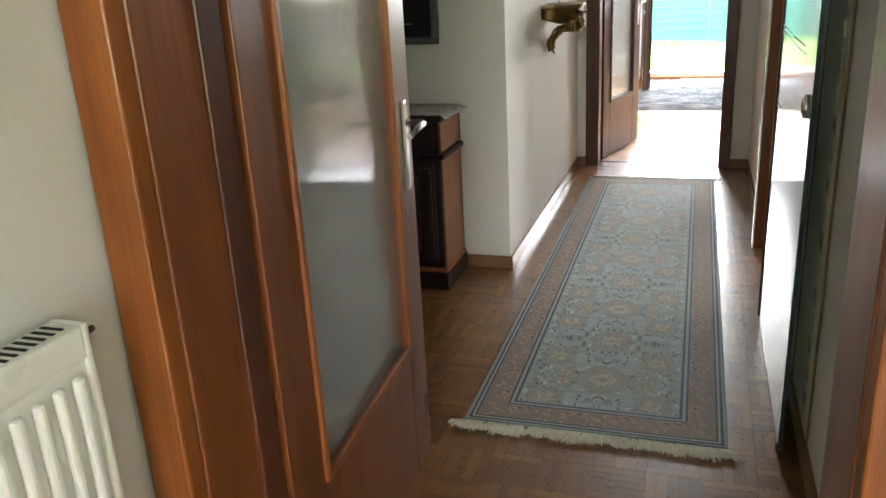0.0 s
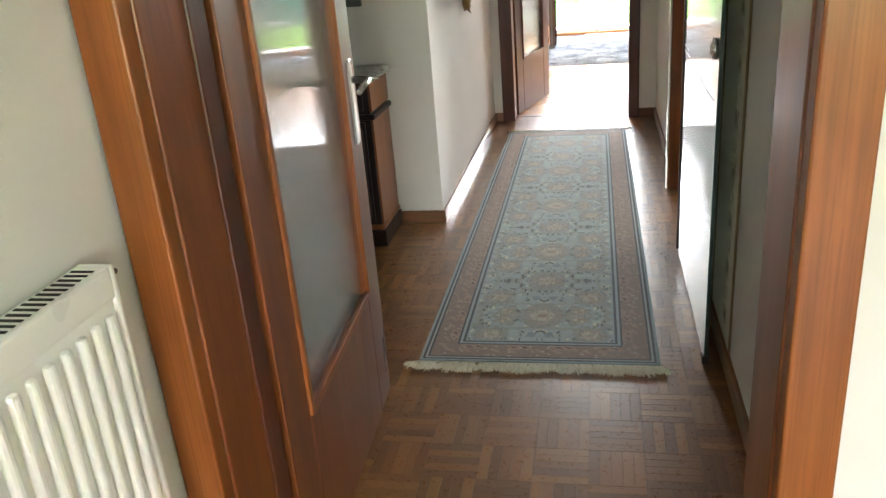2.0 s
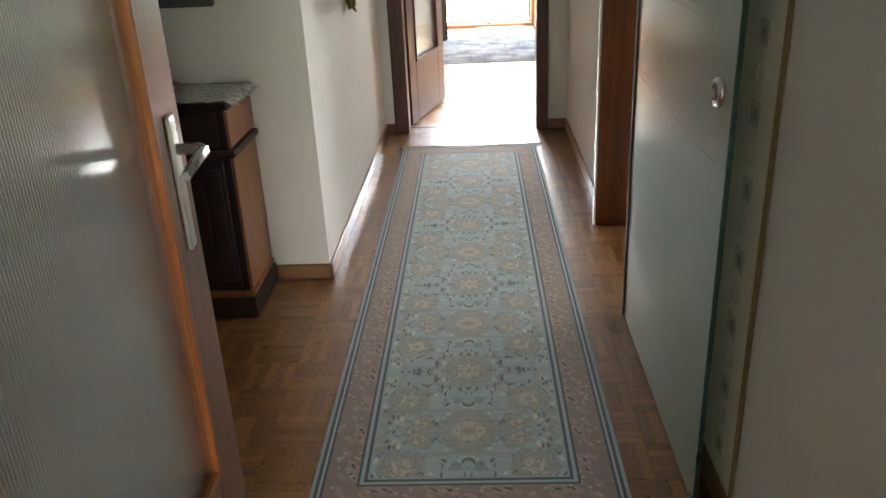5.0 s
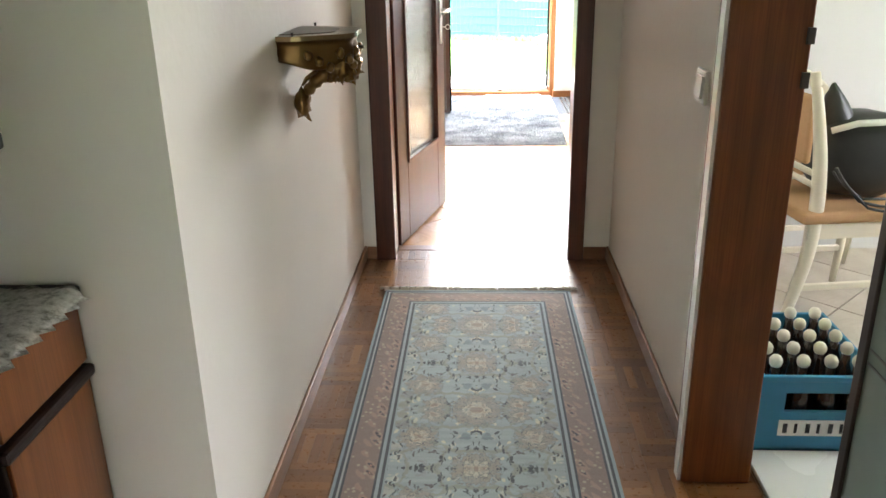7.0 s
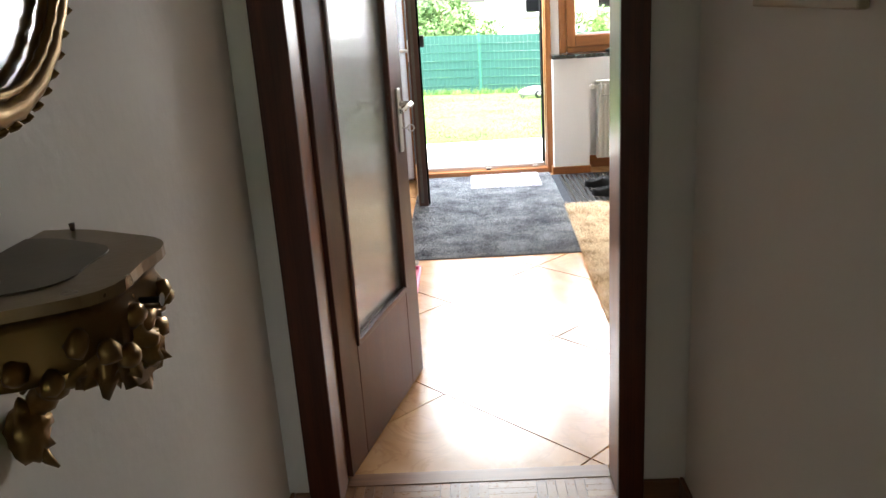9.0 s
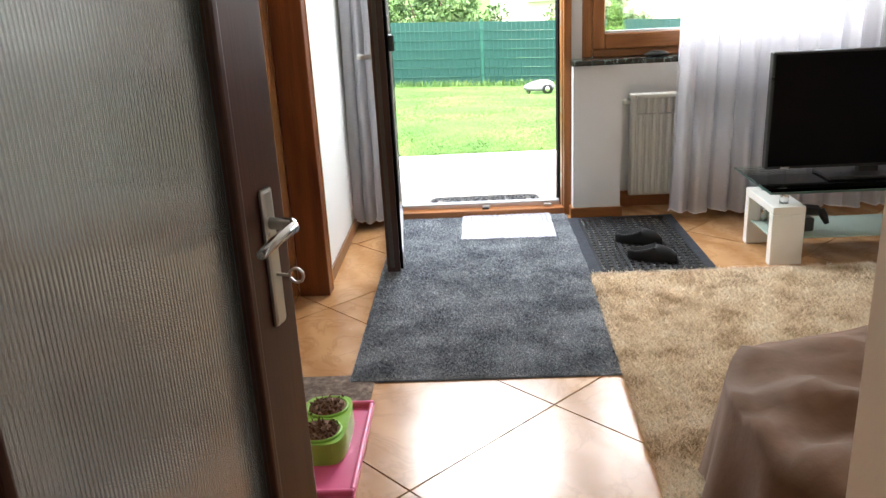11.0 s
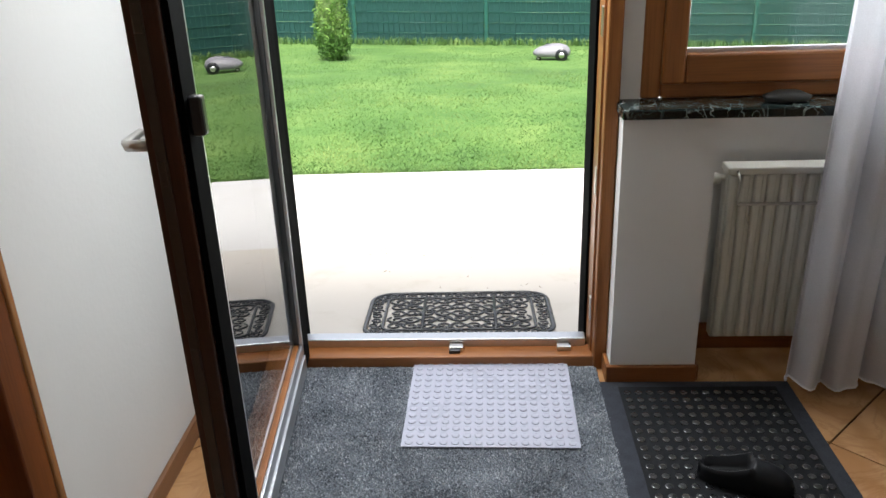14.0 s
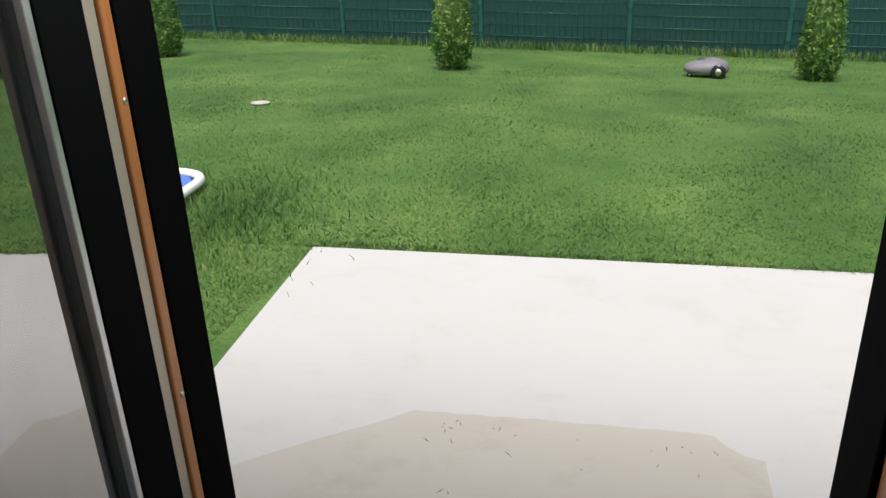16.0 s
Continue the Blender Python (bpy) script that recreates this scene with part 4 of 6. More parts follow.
# ---- hall things ----
RW, RL = 0.775, 3.06
runner = thing("runner_rug", "pale teal oriental runner with rosette border and cream fringes", "rug", m=pose(-0.003, 4.925, 0, 0, 0, 0.3))
bm = box(-RW / 2, RW / 2, -RL / 2, RL / 2, 0.001, 0.009, 0.003)
part("woven_field", bm, runner_mat(RW, RL), runner)
rng = np.random.default_rng(5)
for sgn, n0, lg in ((-1, 92, 0.058), (1, 90, 0.048)):
    v, f = [], []
    for i in range(n0):
        # one knotted tassel: strands gather in a knot, then spread and lie every way
        cx = -RW / 2 + RW * (i + 0.5) / n0 + rng.normal(0, 0.003)
        way, le = rng.normal(0, 0.38) + 0.5 * (2 * i / n0 - 1) ** 5, lg * rng.uniform(0.65, 1.2)
        y0, kx, ky = sgn * RL / 2, cx + 0.3 * le * math.sin(way), 0.35 * le
        for s_ in range(24):
            x0, w0 = cx + rng.uniform(-0.008, 0.008), 0.0013
            ew = way + rng.normal(0, 0.5)
            tx, ty = kx + 0.65 * le * math.sin(ew), ky + 0.65 * le * math.cos(ew) * rng.uniform(0.6, 1.1)
            k = len(v)
            for (x, y, z) in ((x0, y0, 0.006), (kx + rng.normal(0, 0.002), y0 + sgn * ky, 0.008 + rng.uniform(0, 0.007)), ((kx + tx) / 2 + rng.normal(0, 0.004), y0 + sgn * (ky + ty) / 2, 0.006 + rng.uniform(0, 0.008)), (tx, y0 + sgn * ty, 0.002 + rng.uniform(0, 0.004))):
                v += [(x - w0, y, z), (x + w0, y, z)]
            f += [(k, k + 1, k + 3, k + 2), (k + 2, k + 3, k + 5, k + 4), (k + 4, k + 5, k + 7, k + 6)]
    me = bpy.data.meshes.new("fringe")
    me.from_pydata(v, [], f)
    me.materials.append(FRINGE)
    o = new("fringe", me)
    o.parent = runner
    tagged(o, "knotted cream fringe")

# cabinet in the niche
cab = thing("sideboard_cabinet", "near-black wooden cabinet with panelled doors and moulded base", "cabinet")
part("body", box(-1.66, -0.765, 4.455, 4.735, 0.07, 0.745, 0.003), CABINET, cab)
part("side_panel", box(-0.767, -0.757, 4.462, 4.733, 0.10, 0.58, 0.002), CAB_SIDE, cab, "lighter reddish side panel")
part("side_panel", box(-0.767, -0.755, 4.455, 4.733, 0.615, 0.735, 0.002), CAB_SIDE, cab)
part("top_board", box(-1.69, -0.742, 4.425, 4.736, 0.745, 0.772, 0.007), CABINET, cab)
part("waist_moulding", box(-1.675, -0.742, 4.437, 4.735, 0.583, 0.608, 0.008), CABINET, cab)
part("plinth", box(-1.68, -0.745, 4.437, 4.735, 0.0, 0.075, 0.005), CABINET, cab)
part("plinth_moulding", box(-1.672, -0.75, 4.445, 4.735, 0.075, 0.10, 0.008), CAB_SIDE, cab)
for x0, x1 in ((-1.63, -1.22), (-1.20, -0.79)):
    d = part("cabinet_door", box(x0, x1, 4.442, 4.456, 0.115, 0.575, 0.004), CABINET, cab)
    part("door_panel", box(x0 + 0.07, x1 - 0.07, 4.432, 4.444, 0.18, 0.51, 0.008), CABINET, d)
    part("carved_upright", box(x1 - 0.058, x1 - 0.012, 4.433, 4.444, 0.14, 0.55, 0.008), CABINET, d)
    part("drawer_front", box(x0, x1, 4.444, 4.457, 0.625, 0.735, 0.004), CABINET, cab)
    part("knob", lathe([(0.004, 0), (0.005, 0.01), (0.011, 0.014), (0.012, 0.02), (0.006, 0.026)], 14), BRASSY, d).matrix_local = pose((x0 + x1) / 2, 4.444, 0.36, 90, 0, 0)
# lace cloth on the top, its toothed edge hanging a little
lace = bmesh.new()
nx, ny = 44, 14
grid = [[None] * (ny + 1) for _ in range(nx + 1)]
for i in range(nx + 1):
    for j in range(ny + 1):
        x, y = -1.45 + 0.735 * i / nx, 4.43 + 0.285 * j / ny
        tooth = 0.010 * math.sin(i * 1.4) * (1 if j in (0, ny) else 0)
        over = max(0.0, x + 0.745)
        drop = max(0.0, 4.425 - y) * 0.8
        z = 0.7745 + 0.002 * noise.noise((x * 30, y * 30, 0)) - over * 0.45 - drop
        if i == nx:
            x += 0.012 * (1 if j % 2 else -0.6)
        grid[i][j] = lace.verts.new((x, y + tooth, z))
for i in range(nx):
    for j in range(ny):
        lace.faces.new((grid[i][j], grid[i + 1][j], grid[i + 1][j + 1], grid[i][j + 1])).smooth = True
bmesh.ops.solidify(lace, geom=lace.faces[:], thickness=0.002)
tagged(part("lace_cloth", lace, LACE), "grey-cream lace cloth with a toothed edge on the cabinet", "cloth")
tray = thing("wooden_tray", "oval brown wooden tray lying on the lace cloth", "tray")
part("dish", lathe([(0.13, 0.0), (0.17, 0.012), (0.185, 0.022), (0.18, 0.024), (0.16, 0.012), (0.05, 0.008)], 36, centre=(-1.13, 4.58, 0.777), squash=(1, 0.68)), VENEER, tray)
tagged(part("folded_paper", turned(box(-0.06, 0.06, -0.018, 0.018, 0, 0.006, 0.002), pose(-1.10, 4.57, 0.80, 0, 4, 25)), PAPER), "small folded white paper lying on the wooden tray", "paper")
pic = thing("framed_picture", "dark print behind glass in a grey frame above the cabinet", "picture")
PX0, PX1, PZ0, PZ1 = -1.53, -0.834, 1.032, 1.56
for args in ((PX0, PX1, 4.715, 4.74, PZ0, PZ0 + 0.03), (PX0, PX1, 4.715, 4.74, PZ1 - 0.03, PZ1), (PX0, PX0 + 0.03, 4.715, 4.74, PZ0 + 0.03, PZ1 - 0.03), (PX1 - 0.03, PX1, 4.715, 4.74, PZ0 + 0.03, PZ1 - 0.03)):
    part("frame_bar", box(*args, bevel=0.005), plain("grey_frame", (0.07, 0.075, 0.07), 0.4), pic)
part("print", box(PX0 + 0.028, PX1 - 0.028, 4.727, 4.738, PZ0 + 0.028, PZ1 - 0.028), PICBLACK, pic)
LINE = plain("pale_print_line", (0.16, 0.15, 0.13), 0.4)
for args in ((PX0 + 0.03, PX1 - 0.24, PZ0 + 0.165, PZ0 + 0.171), (PX0 + 0.03, PX1 - 0.12, PZ0 + 0.085, PZ0 + 0.09), (PX1 - 0.305, PX1 - 0.299, PZ0 + 0.03, PZ0 + 0.165), (PX1 - 0.17, PX1 - 0.164, PZ0 + 0.03, PZ0 + 0.40), (PX1 - 0.47, PX1 - 0.465, PZ0 + 0.09, PZ0 + 0.42)):
    part("print_line", box(args[0], args[1], 4.7255, 4.7275, args[2], args[3]), LINE, pic)
pic2 = thing("small_picture", "small blue-grey picture in a pale gilt frame", "picture")
for args in ((0.572, 0.59, 5.975, 6.375, 1.35, 1.366), (0.572, 0.59, 5.975, 6.375, 1.62, 1.636), (0.572, 0.59, 5.975, 5.991, 1.366, 1.62), (0.572, 0.59, 6.359, 6.375, 1.366, 1.62)):
    part("frame_bar", box(*args, bevel=0.004), plain("pale_gilt", (0.40, 0.33, 0.22), 0.4), pic2)
part("print", box(0.58, 0.588, 5.99, 6.36, 1.365, 1.621), PICBLUE, pic2)
sw = thing("light_switch", "white double rocker light switch on the hall wall", "switch")
part("cover_frame", box(0.578, 0.59, 5.436, 5.524, 0.962, 1.05, 0.004), WHITELAC, sw)
part("rocker", turned(box(-0.004, 0.004, -0.029, 0.029, -0.029, 0.029, 0.002), pose(0.576, 5.48, 1.006, 0, 4, 0)), WHITELAC, sw)
sw = thing("light_switch", "grey and white light switch beside the door casing", "switch")
part("cover_frame", box(0.585, 0.675, 2.258, 2.27, 0.87, 0.99, 0.004), NICKEL, sw)
part("rocker", box(0.60, 0.66, 2.25, 2.259, 0.885, 0.975, 0.003), WHITELAC, sw)

# gilt wall console: half-round top, bowed apron, carved scroll
con = thing("wall_console", "aged gilt carved wall console with a half-round marble-like top", "wall shelf")
CY, CA, CD, CZ = 5.67, 0.153, 0.205, 1.14


def bow(k, a=1.0, d=1.0):
    u = math.pi * k
    wave = 1 + 0.04 * math.cos(6 * u)
    return (-0.54 + CD * d * abs(math.sin(u)) ** 0.75 * wave, CY - CA * a * math.cos(u) * wave)


part("top", prism([bow(k / 28) for k in range(29)], CZ - 0.013, CZ), plain("worn_gilt_top", (0.19, 0.13, 0.06), 0.3, 0.4, 25, 0.3, Metallic=0.6), con)
part("top_inlay", prism([bow(k / 28, 0.72, 0.7) for k in range(29)], CZ, CZ + 0.002), plain("dull_inlay", (0.10, 0.072, 0.038), 0.4, 0.4, 18, 0.2, Metallic=0.3), con)
ap = bmesh.new()
cols = []
for k in range(41):
    u = k / 40
    low = 0.064 + 0.026 * abs(math.sin(3 * math.pi * u)) + (0.05 if 0.38 < u < 0.62 else 0.0)
    col = []
    for q, (dz, s) in enumerate(((0.013, 0.97), (0.03, 0.92), (0.045, 0.955), (0.7 * low + 0.015, 0.90), (low, 0.93), (low + 0.006, 0.86))):
        x, y = bow(u, s, s)
        rough = 0.006 * noise.noise((u * 40, q * 3, 1)) if q > 1 else 0
        col.append(ap.verts.new((x + rough, y, CZ - dz)))
    cols.append(col)
for a, b in zip(cols, cols[1:]):
    for q in range(5):
        ap.faces.new((a[q], a[q + 1], b[q + 1], b[q])).smooth = True
bmesh.ops.solidify(ap, geom=ap.faces[:], thickness=0.01)
part("apron", ap, BRASSY, con, "bowed gilt apron with carving")
# carved leg: from a leafy mask under the apron back to a curled foot on the wall
def carved(centre, radii, rough, seed, sub=3):
    """A lump of carving: an egg with deep leafy furrows."""
    bm_ = bmesh.new()
    bmesh.ops.create_icosphere(bm_, subdivisions=sub, radius=1)
    for v_ in bm_.verts:
        q_ = v_.co.copy()
        d_ = 1 + rough * abs(noise.noise(q_ * 2.6 + Vector((seed, 0, 0)))) + 0.5 * rough * noise.noise(q_ * 6.5 + Vector((0, seed, 0)))
        v_.co = Vector(centre) + Vector((q_.x * radii[0], q_.y * radii[1], q_.z * radii[2])) * d_
    for f_ in bm_.faces:
        f_.smooth = True
    return bm_


part("mask", carved((-0.395, CY, CZ - 0.085), (0.042, 0.048, 0.050), 0.8, 1.0, 4), BRASSY, con, "carved gilt leaf mask")
leg = []
for i in range(20):
    u = i / 19
    leg.append((-0.40 - 0.115 * u, CY + 0.006 * math.sin(u * 9), CZ - 0.115 - 0.075 * u + 0.022 * math.sin(u * math.pi)))
part("leg", tube(leg, [0.026 - 0.012 * (i / 19) + 0.003 * math.sin(i * 1.7) for i in range(20)], 12), BRASSY, con, "bent gilt leg")
part("leg_spur", tube([(-0.45, CY, CZ - 0.125), (-0.475, CY, CZ - 0.118), (-0.50, CY + 0.003, CZ - 0.135), (-0.515, CY, CZ - 0.155)], [0.006, 0.009, 0.007, 0.003], 8), BRASSY, con)
part("wall_foot", carved((-0.518, CY, CZ - 0.205), (0.020, 0.024, 0.034), 0.7, 5.0), BRASSY, con, "curled gilt foot")
part("foot_tip", tube([(-0.512, CY, CZ - 0.23), (-0.505, CY + 0.006, CZ - 0.25), (-0.497, CY + 0.010, CZ - 0.262)], [0.010, 0.006, 0.002], 8), BRASSY, con)
for i in range(15):
    u = 0.10 + 0.8 * i / 14
    x, y = bow(u, 0.955, 0.955)
    part("carved_leaf", carved((x, y, CZ - 0.052 - 0.018 * (i % 3)), (0.010, 0.014, 0.012), 0.7, i * 1.7, 2), BRASSY, con)
x, y = bow(0.5, 0.99, 0.99)
part("front_drop", carved((x - 0.012, y, CZ - 0.098), (0.016, 0.018, 0.024), 0.7, 9.0), BRASSY, con)
for k in (0.03, 0.97):
    x, y = bow(k, 0.95, 0.95)
    part("pin", tube([(x + 0.01, y, CZ), (x + 0.01, y, CZ + 0.010)], [0.003, 0.004], 8), DARKMETAL, con)
x, y = bow(0.5, 1, 1)
part("front_knob", tube([(x - 0.01, y, CZ - 0.045), (x + 0.012, y, CZ - 0.045), (x + 0.016, y, CZ - 0.045)], [0.004, 0.004, 0.008], 8), DARKMETAL, con)

# oval mirror
mir = thing("oval_mirror", "oval wall mirror in a carved gilt frame", "mirror")
MY, MZ, MA, MB = 5.745, 1.685, 0.28, 0.405
pts = [(-0.522, MY + (MA - 0.02) * math.cos(a), MZ + (MB - 0.02) * math.sin(a)) for a in np.linspace(0, 2 * math.pi, 72, endpoint=False)]
part("frame_ring", tube(pts, [0.017 + 0.0015 * math.sin(i * 2.6) for i in range(72)], 10, closed=True), BRASSY, mir)
part("rope_bead", tube([(-0.508, MY + (MA - 0.045) * math.cos(a), MZ + (MB - 0.045) * math.sin(a)) for a in np.linspace(0, 2 * math.pi, 120, endpoint=False)], [0.006 + 0.002 * (i % 2) for i in range(120)], 6, closed=True), BRASSY, mir)
gl = prism([((MA - 0.03) * math.cos(a), (MB - 0.03) * math.sin(a)) for a in np.linspace(0, 2 * math.pi, 60, endpoint=False)], 0, 0.006)
part("mirror_glass", turned(gl, Matrix(((0, 0, 1, -0.53), (1, 0, 0, MY), (0, 1, 0, MZ), (0, 0, 0, 1)))), MIRROR, mir)
for i in range(60):
    a = 2 * math.pi * i / 60
    part("carved_leaf", turned(lathe([(0.002, 0), (0.009, 0.006), (0.006, 0.014), (0.001, 0.02)], 6), pose(-0.515, MY + (MA - 0.004) * math.cos(a), MZ + (MB - 0.004) * math.sin(a), 0, 90, 0) @ pose(0, 0, -0.01, 0, 0, 30 * (i % 3))), BRASSY, mir)

# start room radiator
rad = thing("panel_radiator", "white panel radiator with a slotted top grille", "radiator", m=pose(0, -0.03, -0.036))
part("panel", box(-0.462, -0.420, 1.05, 2.165, 0.38, 0.945, 0.006), RADWHITE, rad)
n = 36
for i in range(n):
    y = 1.075 + i * 0.0302
    part("rib", box(-0.424, -0.410, y, y + 0.0165, 0.40, 0.925, 0.006), RADWHITE, rad)
part("end_cap", box(-0.466, -0.414, 2.158, 2.170, 0.375, 0.985, 0.004), RADWHITE, rad)
part("top_rail", box(-0.466, -0.414, 1.04, 2.16, 0.94, 0.985, 0.005), RADWHITE, rad)
for i in range(84):
    y = 1.06 + i * 0.013
    # no real opening: a dark strip on the rail paints the slot's shade
    part("grille_slot", box(-0.457, -0.425, y, y + 0.0055, 0.9845, 0.9858), SHADOWGAP, rad)
part("air_valve", tube([(-0.43, 2.165, 0.965), (-0.43, 2.19, 0.965)], [0.006, 0.004], 8), DARKMETAL, rad)

# slippers beside the cabinet
def slipper(m, name, label, mat, cat, group, size=1.0, back=0.0):
    s = thing(name, label, cat, group, m=m)
    so = prism([(0.13 * math.cos(a) * size, (0.045 + 0.008 * math.cos(a)) * math.sin(a) * size) for a in np.linspace(0, 2 * math.pi, 28, endpoint=False)], 0, 0.026 * size)
    bmesh.ops.bevel(so, geom=[e for e in so.edges if abs(e.verts[0].co.z - e.verts[1].co.z) < 1e-6], offset=0.006, segments=2, affect="EDGES")
    part("sole", so, mat, s)
    up = bmesh.new()
    rows = []
    for i in range(15):
        u = i / 14
        x = (-0.125 * back * 0.96 if back else -0.005) + u * (0.124 + (0.12 * back if back else 0.005))
        wd = (0.046 + 0.009 * min(1, max(-1, x / 0.13))) * math.sqrt(max(0.02, 1 - (abs(x) / 0.13) ** 2.6))
        hi = 0.068 * (1 - max(0, x / 0.13) ** 2 * 0.75) if x > -0.02 else 0.05 + 0.016 * (-x / 0.13)
        open_ = x < 0.015 and back
        row = []
        for k in range(13):
            a = math.pi * k / 12
            y, z = wd * math.cos(a), 0.018 + hi * abs(math.sin(a)) ** 0.8
            if open_ and 3 <= k <= 9:
                z = 0.018 + hi * (0.72 if k in (3, 9) else 0.32)
                if -x > 0.112:
                    z = 0.018 + hi * 0.8
            row.append(up.verts.new((x * size, y * size, z * size)))
        rows.append(row)
    for a, b in zip(rows, rows[1:]):
        for k in range(12):
            up.faces.new((a[k], a[k + 1], b[k + 1], b[k])).smooth = True
    bmesh.ops.solidify(up, geom=up.faces[:], thickness=0.004)
    part("upper", up, mat, s)
    return s


slipper(pose(-1.13, 4.30, 0, 0, 0, 70), "house_slipper", "pale open house slipper on the parquet beside the cabinet", SLIPPER, "slipper", "pair of slippers")
slipper(pose(-1.24, 4.28, 0, 0, 0, 60), "house_slipper", "pale open house slipper on the parquet beside the cabinet", SLIPPER, "slipper", "pair of slippers")

# ---- living room things ----
CARPET_X = 0.667
carpet = thing("grey_carpet", "dark grey speckled cut-pile carpet before the terrace door", "carpet")
part("backing", box(-0.38, CARPET_X, 8.945, 10.965, 0.0008, 0.006, 0.002), GREYCARPET, carpet)
n = 180000
base = np.stack([rng.uniform(-0.378, CARPET_X - 0.002, n), 8.95 + 2.01 * rng.random(n) ** 1.2, np.full(n, 0.004)], 1)
blades("cut_pile", base, 0.007, 0.002, 0.7, PILE, carpet, rng)["kind"] = "stuff"
# white studded mat
wm = thing("studded_mat", "pale lilac vinyl mat with round studs, on the grey carpet", "mat", m=pose(0.297, 10.752, 0.0105, 0, 0, -0.8))
part("sheet", box(-0.268, 0.268, -0.248, 0.248, 0, 0.004, 0.001), WHITEMAT, wm)
st = lathe([(0.0125, 0), (0.0115, 0.002), (0.008, 0.0025)], 10)
stud_me = bpy.data.meshes.new("stud")
st.to_mesh(stud_me)
st.free()
stud_me.materials.append(WHITEMAT)
for i in range(15):
    for j in range(14):
        s = new("stud", stud_me)
        s.parent, s.location = wm, (-0.245 + i * 0.035, -0.228 + j * 0.035, 0.004)


def clog(m):
    """A moulded clog: closed toe, raised instep, open back with a low heel cup."""
    c = thing("garden_clog", "black plastic garden clog standing on the rubber mat", "clog", "pair of clogs", m=m @ Matrix.Scale(0.92, 4))
    so = prism([(0.138 * math.cos(a) , (0.046 + 0.006 * math.cos(a)) * math.copysign(abs(math.sin(a)) ** 0.8, math.sin(a))) for a in np.linspace(0, 2 * math.pi, 32, endpoint=False)], 0, 0.02)
    part("sole", so, CLOG, c)
    up = bmesh.new()
    rows = []
    for i in range(29):
        x = -0.134 + 0.268 * i / 28
        wd = (0.047 + 0.006 * x / 0.135) * max(0.05, 1 - abs(x / 0.1345) ** 3.2) ** 0.45
        if x < 0.015:
            hi = 0.052 + 0.034 * max(0.0, (x + 0.09) / 0.105) ** 1.6
        else:
            hi = 0.028 + 0.058 * max(0.0, 1 - ((x - 0.015) / 0.122) ** 2) ** 0.75
        if -0.118 < x < 0.015:
            prof = [(1, 0.012), (1.03, 0.4 * hi), (1.0, 0.75 * hi), (0.93, hi), (0.84, hi), (0.80, 0.5 * hi), (0.0, 0.024), (-0.80, 0.5 * hi), (-0.84, hi), (-0.93, hi), (-1.0, 0.75 * hi), (-1.03, 0.4 * hi), (-1, 0.012)]
        else:
            prof = [(math.cos(math.pi * k / 12) * (1.03 if k in (1, 11) else 1), 0.012 + (hi - 0.012) * math.sin(math.pi * k / 12) ** 0.7) for k in range(13)]
        rows.append([up.verts.new((x, wd * py, z)) for py, z in prof])
    for a_, b_ in zip(rows, rows[1:]):
        for k in range(12):
            up.faces.new((a_[k], a_[k + 1], b_[k + 1], b_[k])).smooth = True
    up.faces.new(rows[0])
    up.faces.new(rows[-1][::-1])
    part("upper", up, CLOG, c)
    return c


# black rubber mat
bmz = thing("rubber_mat", "black studded rubber mat with a soft carpet edge, on the tiles", "mat")
part("edge", box(0.664, 1.285, 9.925, 10.865, 0.0008, 0.007, 0.002), MATGREY, bmz)
part("rubber_field", box(0.722, 1.235, 9.965, 10.83, 0.006, 0.010, 0.001), MATFIELD, bmz)
st = lathe([(0.0125, -0.001), (0.0122, 0.002), (0.0105, 0.0034), (0.006, 0.0026)], 12)
bar_me = bpy.data.meshes.new("rubber_stud")
st.to_mesh(bar_me)
st.free()
bar_me.materials.append(MATBAR)
for i in range(14):
    for j in range(21):
        s = new("rubber_stud", bar_me)
        s.parent, s.location = bmz, (0.745 + i * 0.0362, 9.99 + j * 0.0402, 0.010)
for m in (pose(0.998, 10.098, 0.0145, 0, 0, -20), pose(0.986, 10.362, 0.0145, 0, 0, -18)):
    clog(m)

# shag rug
sh = thing("shag_rug", "beige long-pile shag rug on the tiles", "rug")
part("backing", prism([(0.60, 8.0), (2.75, 8.0), (2.75, 9.90), (0.662, 9.91)], 0.0008, 0.016), SHAGBASE, sh)
n = 170000
px, py = rng.uniform(0.61, 2.5, n), rng.uniform(8.02, 9.905, n)
keep = px > 0.60 + (py - 8.0) * 0.0325 - 0.006
base = np.stack([px, py, np.full(n, 0.012)], 1)[keep]
o = blades("long_tufts", base, 0.022, 0.0021, 0.9, SHAG, sh, rng)
o["kind"] = "stuff"

